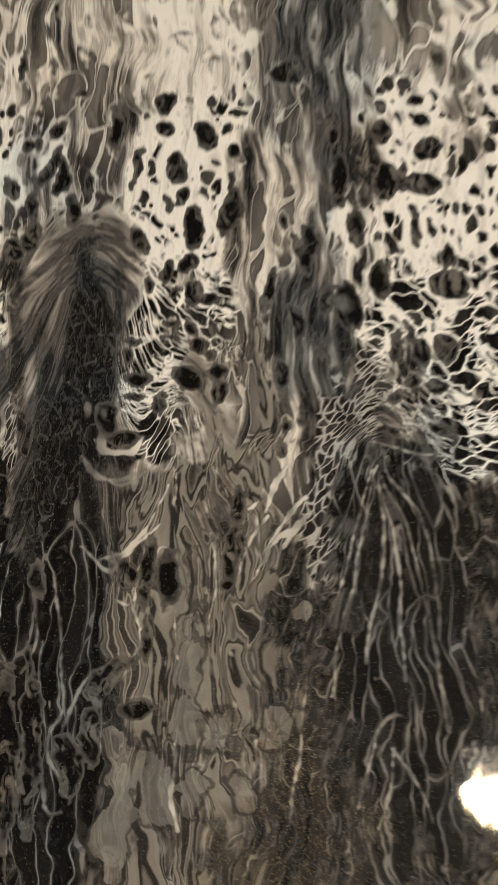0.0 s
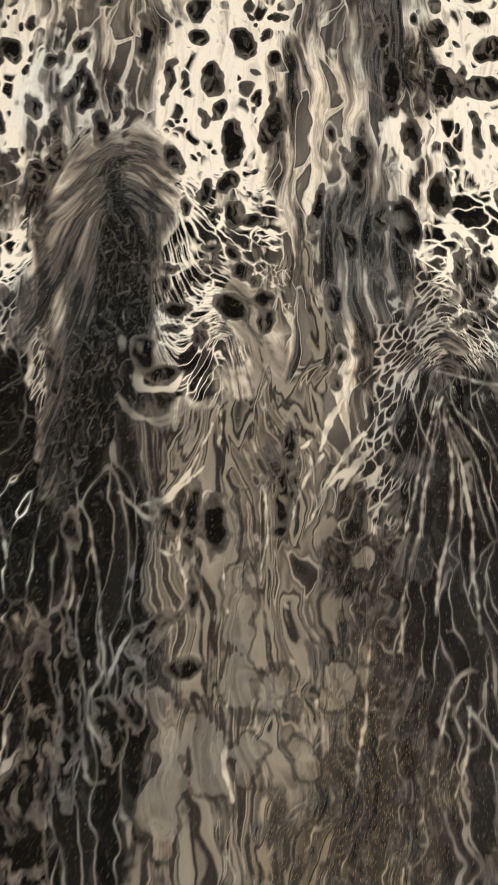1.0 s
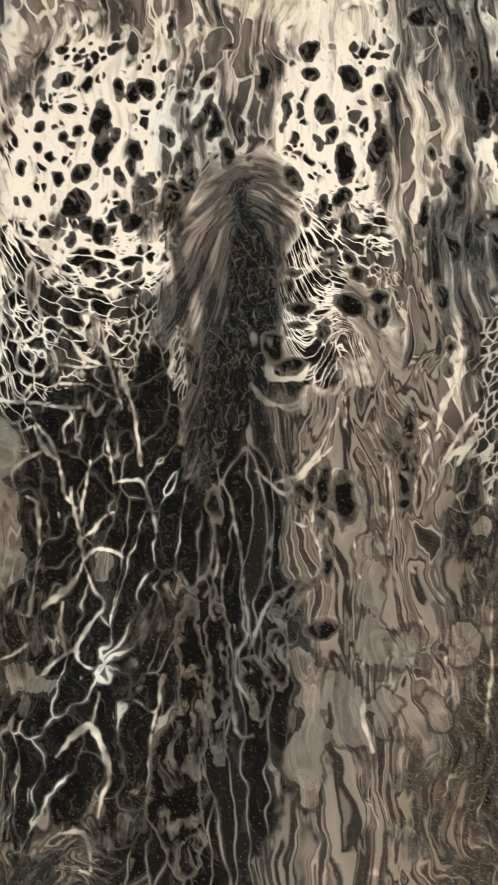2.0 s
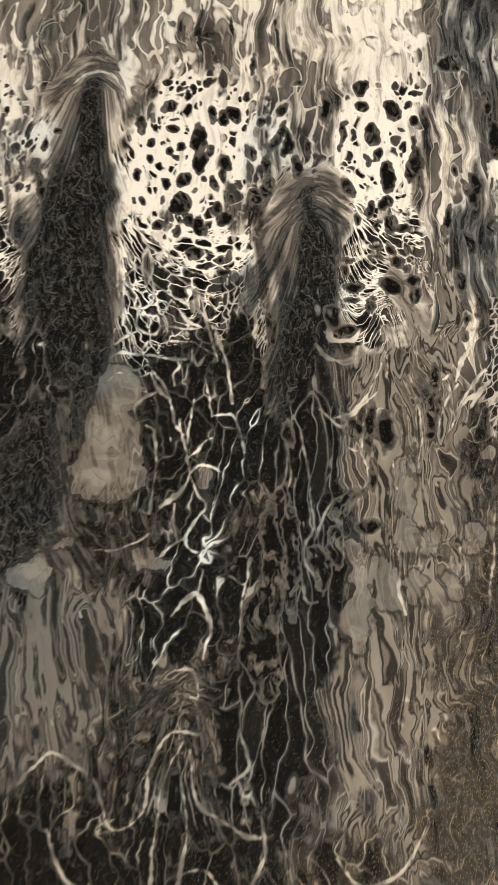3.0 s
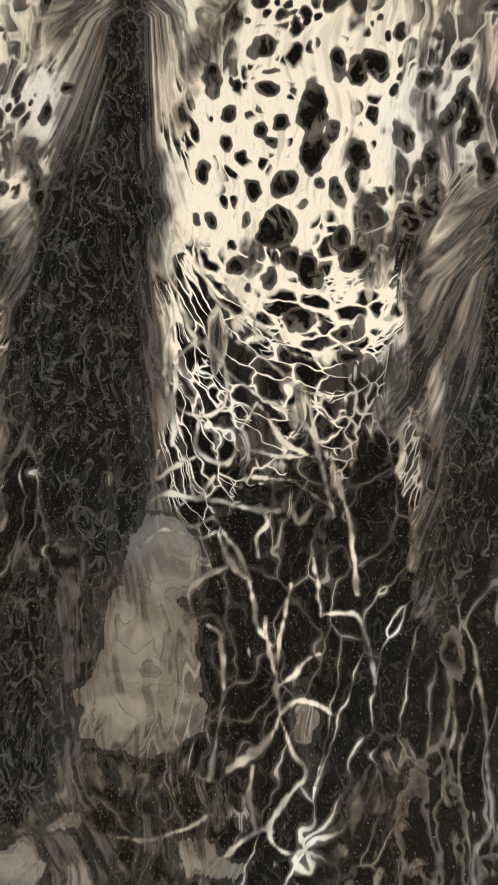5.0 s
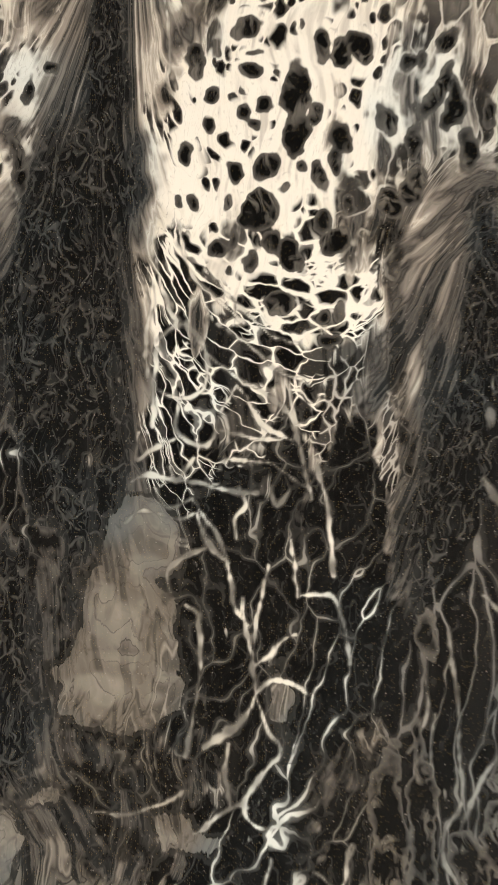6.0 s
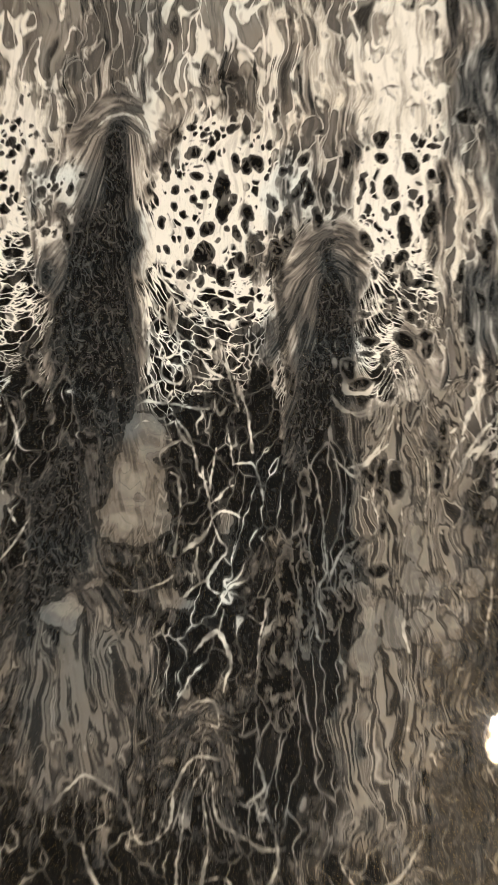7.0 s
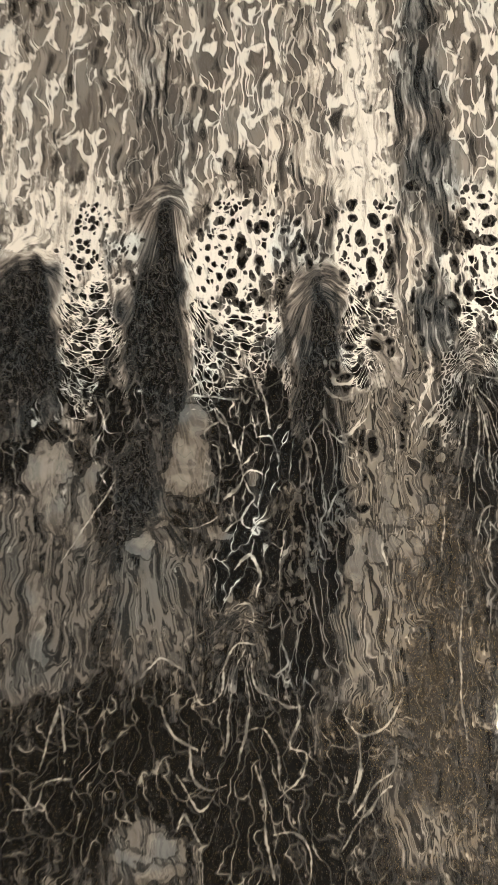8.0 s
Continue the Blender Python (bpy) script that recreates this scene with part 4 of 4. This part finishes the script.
# unseen walls and ceiling, set dark so the resin mirrors little haze
WALL = plain_material("unseen_wall_grey", (0.22, 0.205, 0.185), 0.8, 6, 0.06, 0.15)
CEILING = plain_material("unseen_ceiling_dark", (0.09, 0.085, 0.078), 0.85, 5, 0.05, 0.1)
FLOOR = plain_material("oak_floor", (0.24, 0.15, 0.08), 0.45, 3, 0.3, 0.2, stretch=(1, 7, 1))
OAK = plain_material("table_oak", (0.20, 0.125, 0.07), 0.4, 4, 0.3, 0.2, stretch=(1, 9, 1))
CANVAS = plain_material("raw_canvas", (0.68, 0.64, 0.56), 0.9, 40, 0.1, 0.4)
PINE = plain_material("stretcher_pine", (0.48, 0.34, 0.19), 0.6, 8, 0.2, 0.2, stretch=(1, 6, 1))
BRASS = plain_material("brushed_brass", (0.55, 0.42, 0.22), 0.35, 30, 0.1, 0.1, 1.0)
GLOBE = glow_material("white_lamp_glass", (1.0, 0.955, 0.89), 1090.0)
AMBER = glow_material("amber_lamp_glass", (1.0, 0.66, 0.28), 150.0)
PAINT = paint_material()

RX0, RX1, RY0, RY1, RH = -2.2, 2.6, -2.6, 2.2, 2.8
structure("floor", "oiled oak floor of the room", "floor", FLOOR, (RX0, RX1, RY0, RY1, -0.1, 0))
structure("ceiling", "unseen ceiling, dark grey to weaken its reflection", "ceiling", CEILING, (RX0, RX1, RY0, RY1, RH, RH + 0.1))
structure("wall_north", "unseen wall, grey kept dark to limit bounced light", "wall", WALL, (RX0 - 0.1, RX1 + 0.1, RY1, RY1 + 0.1, 0, RH))
structure("wall_south", "unseen wall, grey kept dark to limit bounced light", "wall", WALL, (RX0 - 0.1, RX1 + 0.1, RY0 - 0.1, RY0, 0, RH))
structure("wall_west", "unseen wall, grey kept dark to limit bounced light", "wall", WALL, (RX0 - 0.1, RX0, RY0, RY1, 0, RH))
structure("wall_east", "unseen wall, grey kept dark to limit bounced light", "wall", WALL, (RX1, RX1 + 0.1, RY0, RY1, 0, RH))


def build_painting():
    thing = new("pour_painting")
    thing.location = ((X0 + X1) / 2000, (Y0 + Y1) / 2000, TABLE)
    tagged(thing, "glossy poured acrylic painting in cream, taupe and black lying flat", "painting")
    ox, oy = thing.location.x, thing.location.y
    hx, hy = (X1 - X0) / 2000, (Y1 - Y0) / 2000
    # wooden bars under the canvas
    for a in (-1, 1):
        bm = bmesh.new()
        box(bm, a * (hx - 0.024) - 0.022, a * (hx - 0.024) + 0.022, -hy + 0.004, hy - 0.004, 0.0, 0.034, 0.002)
        part("stretcher_bar", bm, PINE, thing, "pine stretcher bar")
        bm = bmesh.new()
        box(bm, -hx + 0.05, hx - 0.05, a * (hy - 0.024) - 0.022, a * (hy - 0.024) + 0.022, 0.0, 0.034, 0.002)
        part("stretcher_bar", bm, PINE, thing, "pine stretcher bar")
    bm = bmesh.new()
    box(bm, -hx, hx, -hy, hy, 0.0345, 0.0375, 0.001)
    part("canvas", bm, CANVAS, thing, "stretched raw canvas")
    # the paint: a skin with slight relief
    relief = 0.03 * smooth((VEIN + 0.8) / 1.8) - 0.04 * smooth((CELL + 0.5) / 2.5) + 0.03 * smooth((POOL + 0.5) / 3) + 0.10 * value_noise(GX, GY, 30.0, 11)
    edge = np.minimum(np.minimum(GX - X0, X1 - GX), np.minimum(GY - Y0, Y1 - GY))
    relief = relief - 2.2 * (1 - smooth(edge / 4.0)) ** 2
    co = np.stack([GX / 1000 - ox, GY / 1000 - oy, 0.04 + relief / 1000], -1).reshape(-1, 3).astype(np.float32)
    j, i = np.meshgrid(np.arange(NY - 1), np.arange(NX - 1), indexing="ij")
    a = (j * NX + i).ravel()
    quads = np.stack([a, a + 1, a + NX + 1, a + NX], -1).astype(np.int32)
    me = bpy.data.meshes.new("paint_skin")
    me.vertices.add(len(co))
    me.vertices.foreach_set("co", co.ravel())
    me.loops.add(quads.size)
    me.loops.foreach_set("vertex_index", quads.ravel())
    me.polygons.add(len(quads))
    me.polygons.foreach_set("loop_start", np.arange(0, quads.size, 4, dtype=np.int32))
    me.polygons.foreach_set("use_smooth", np.ones(len(quads), dtype=bool))
    me.update(calc_edges=True)

    def store(name, kind, field, *layers):
        layer = me.attributes.new(name, kind, "POINT")
        layer.data.foreach_set(field, np.stack([np.broadcast_to(v, GX.shape) for v in layers], -1).astype(np.float32).ravel())

    store("place", "FLOAT_VECTOR", "vector", GX, GY, 0.0)
    store("flow", "FLOAT_VECTOR", "vector", FLOW_X, FLOW_Y, 0.0)
    store("level", "FLOAT_VECTOR", "vector", GX - LEAN * GY, LEVEL, 0.0)
    store("shape", "FLOAT_VECTOR", "vector", CELL, VEIN, POOL)
    store("kind", "FLOAT_COLOR", "color", FIELDS["holes"], FIELDS["lace"], FIELDS["bubbles"], FIELDS["tendrils"])
    store("tint", "FLOAT_COLOR", "color", FIELDS["tone"], FIELDS["base"], FIELDS["warm"], FIELDS["flames"])
    for name, field in (("agate", FIELDS["agate"]), ("drop", DROP), ("arc", ARC), ("slots", SLOTS)):
        layer = me.attributes.new(name, "FLOAT", "POINT")
        layer.data.foreach_set("value", field.astype(np.float32).ravel())
    me.materials.append(PAINT)
    skin = new("paint_skin", me)
    skin.parent = thing
    tagged(skin, "glossy resin-coated paint with cells and lacing")
    return thing


def build_table():
    thing = new("table")
    thing.location = (-0.1, 0.0, 0.0)
    tagged(thing, "oiled oak work table under the painting", "table")
    bm = bmesh.new()
    box(bm, -0.55, 0.55, -0.8, 0.8, TABLE - 0.035, TABLE, 0.004)
    part("tabletop", bm, OAK, thing)
    for sx in (-1, 1):
        for sy in (-1, 1):
            bm = bmesh.new()
            box(bm, sx * 0.48 - 0.03, sx * 0.48 + 0.03, sy * 0.72 - 0.03, sy * 0.72 + 0.03, 0, TABLE - 0.035, 0.003)
            part("leg", bm, OAK, thing)
    for s in (-1, 1):
        bm = bmesh.new()
        box(bm, s * 0.48 - 0.011, s * 0.48 + 0.011, -0.69, 0.69, TABLE - 0.125, TABLE - 0.035)
        part("apron", bm, OAK, thing)
        bm = bmesh.new()
        box(bm, -0.45, 0.45, s * 0.72 - 0.011, s * 0.72 + 0.011, TABLE - 0.125, TABLE - 0.035)
        part("apron", bm, OAK, thing)
    return thing


def shade_mesh(r):
    """A brass bowl, open below, with wall thickness; added to keep light off the ceiling."""
    bm = bmesh.new()
    rings = [(0.012, 0.0), (0.45 * r, -0.004), (0.95 * r, -0.35 * r), (1.12 * r, -1.3 * r), (1.09 * r, -1.3 * r), (0.92 * r, -0.38 * r), (0.42 * r, -0.012), (0.011, -0.009)]
    loops = [[bm.verts.new((q * math.cos(a * math.tau / 32), q * math.sin(a * math.tau / 32), z)) for a in range(32)] for q, z in rings]
    for lo, hi in zip(loops, loops[1:] + loops[:1]):
        for i in range(32):
            bm.faces.new((lo[i], lo[(i + 1) % 32], hi[(i + 1) % 32], hi[i])).smooth = True
    return bm


def build_lamp():
    """A ceiling lamp with lit globes on short arms, in brass shades added as light blockers."""
    thing = new("ceiling_lamp")
    thing.location = (0.72, -0.93, RH)
    tagged(thing, "brass ceiling lamp with lit white and amber globes in added light-blocking bowls", "ceiling lamp")
    bm = bmesh.new()
    bmesh.ops.create_cone(bm, cap_ends=True, segments=32, radius1=0.07, radius2=0.06, depth=0.025, matrix=Matrix.Translation((0, 0, -0.0125)))
    part("canopy", bm, BRASS, thing)
    bm = bmesh.new()
    bmesh.ops.create_cone(bm, cap_ends=True, segments=16, radius1=0.009, radius2=0.009, depth=0.06, matrix=Matrix.Translation((0, 0, -0.05)))
    part("stem", bm, BRASS, thing)
    for x, y, r, mat, label in LAMP_HEADS:
        bm = bmesh.new()
        n = math.hypot(x, y)
        bmesh.ops.create_cone(bm, cap_ends=True, segments=12, radius1=0.006, radius2=0.006, depth=n, matrix=look((0, 0, -0.075), (x, y, -0.0751)) @ Matrix.Translation((0, 0, -n / 2)))
        part("arm", bm, BRASS, thing)
        # unseen bowl, added so the globe lights downward and the ceiling stays dark
        bm = shade_mesh(r)
        bmesh.ops.translate(bm, verts=bm.verts, vec=(x, y, -0.08))
        shade = part("shade", bm, BRASS, thing, "added brass bowl, keeps lamp light off the ceiling")
        bm = bmesh.new()
        bmesh.ops.create_uvsphere(bm, u_segments=32, v_segments=16, radius=r * 0.8, matrix=Matrix.Translation((x, y, -0.09 - r * 1.1)))
        for f in bm.faces:
            f.smooth = True
        part("globe", bm, mat, shade, label)
    return thing


LAMP_HEADS = (
    (-0.02, 0.07, 0.075, GLOBE, "lit white glass globe"),
    (0.12, -0.16, 0.045, GLOBE, "lit white glass globe"),
    (0.15, 0.03, 0.045, GLOBE, "lit white glass globe"),
    (-0.02, -0.30, 0.05, AMBER, "lit amber glass globe"),
)
build_table()
build_painting()
build_lamp()
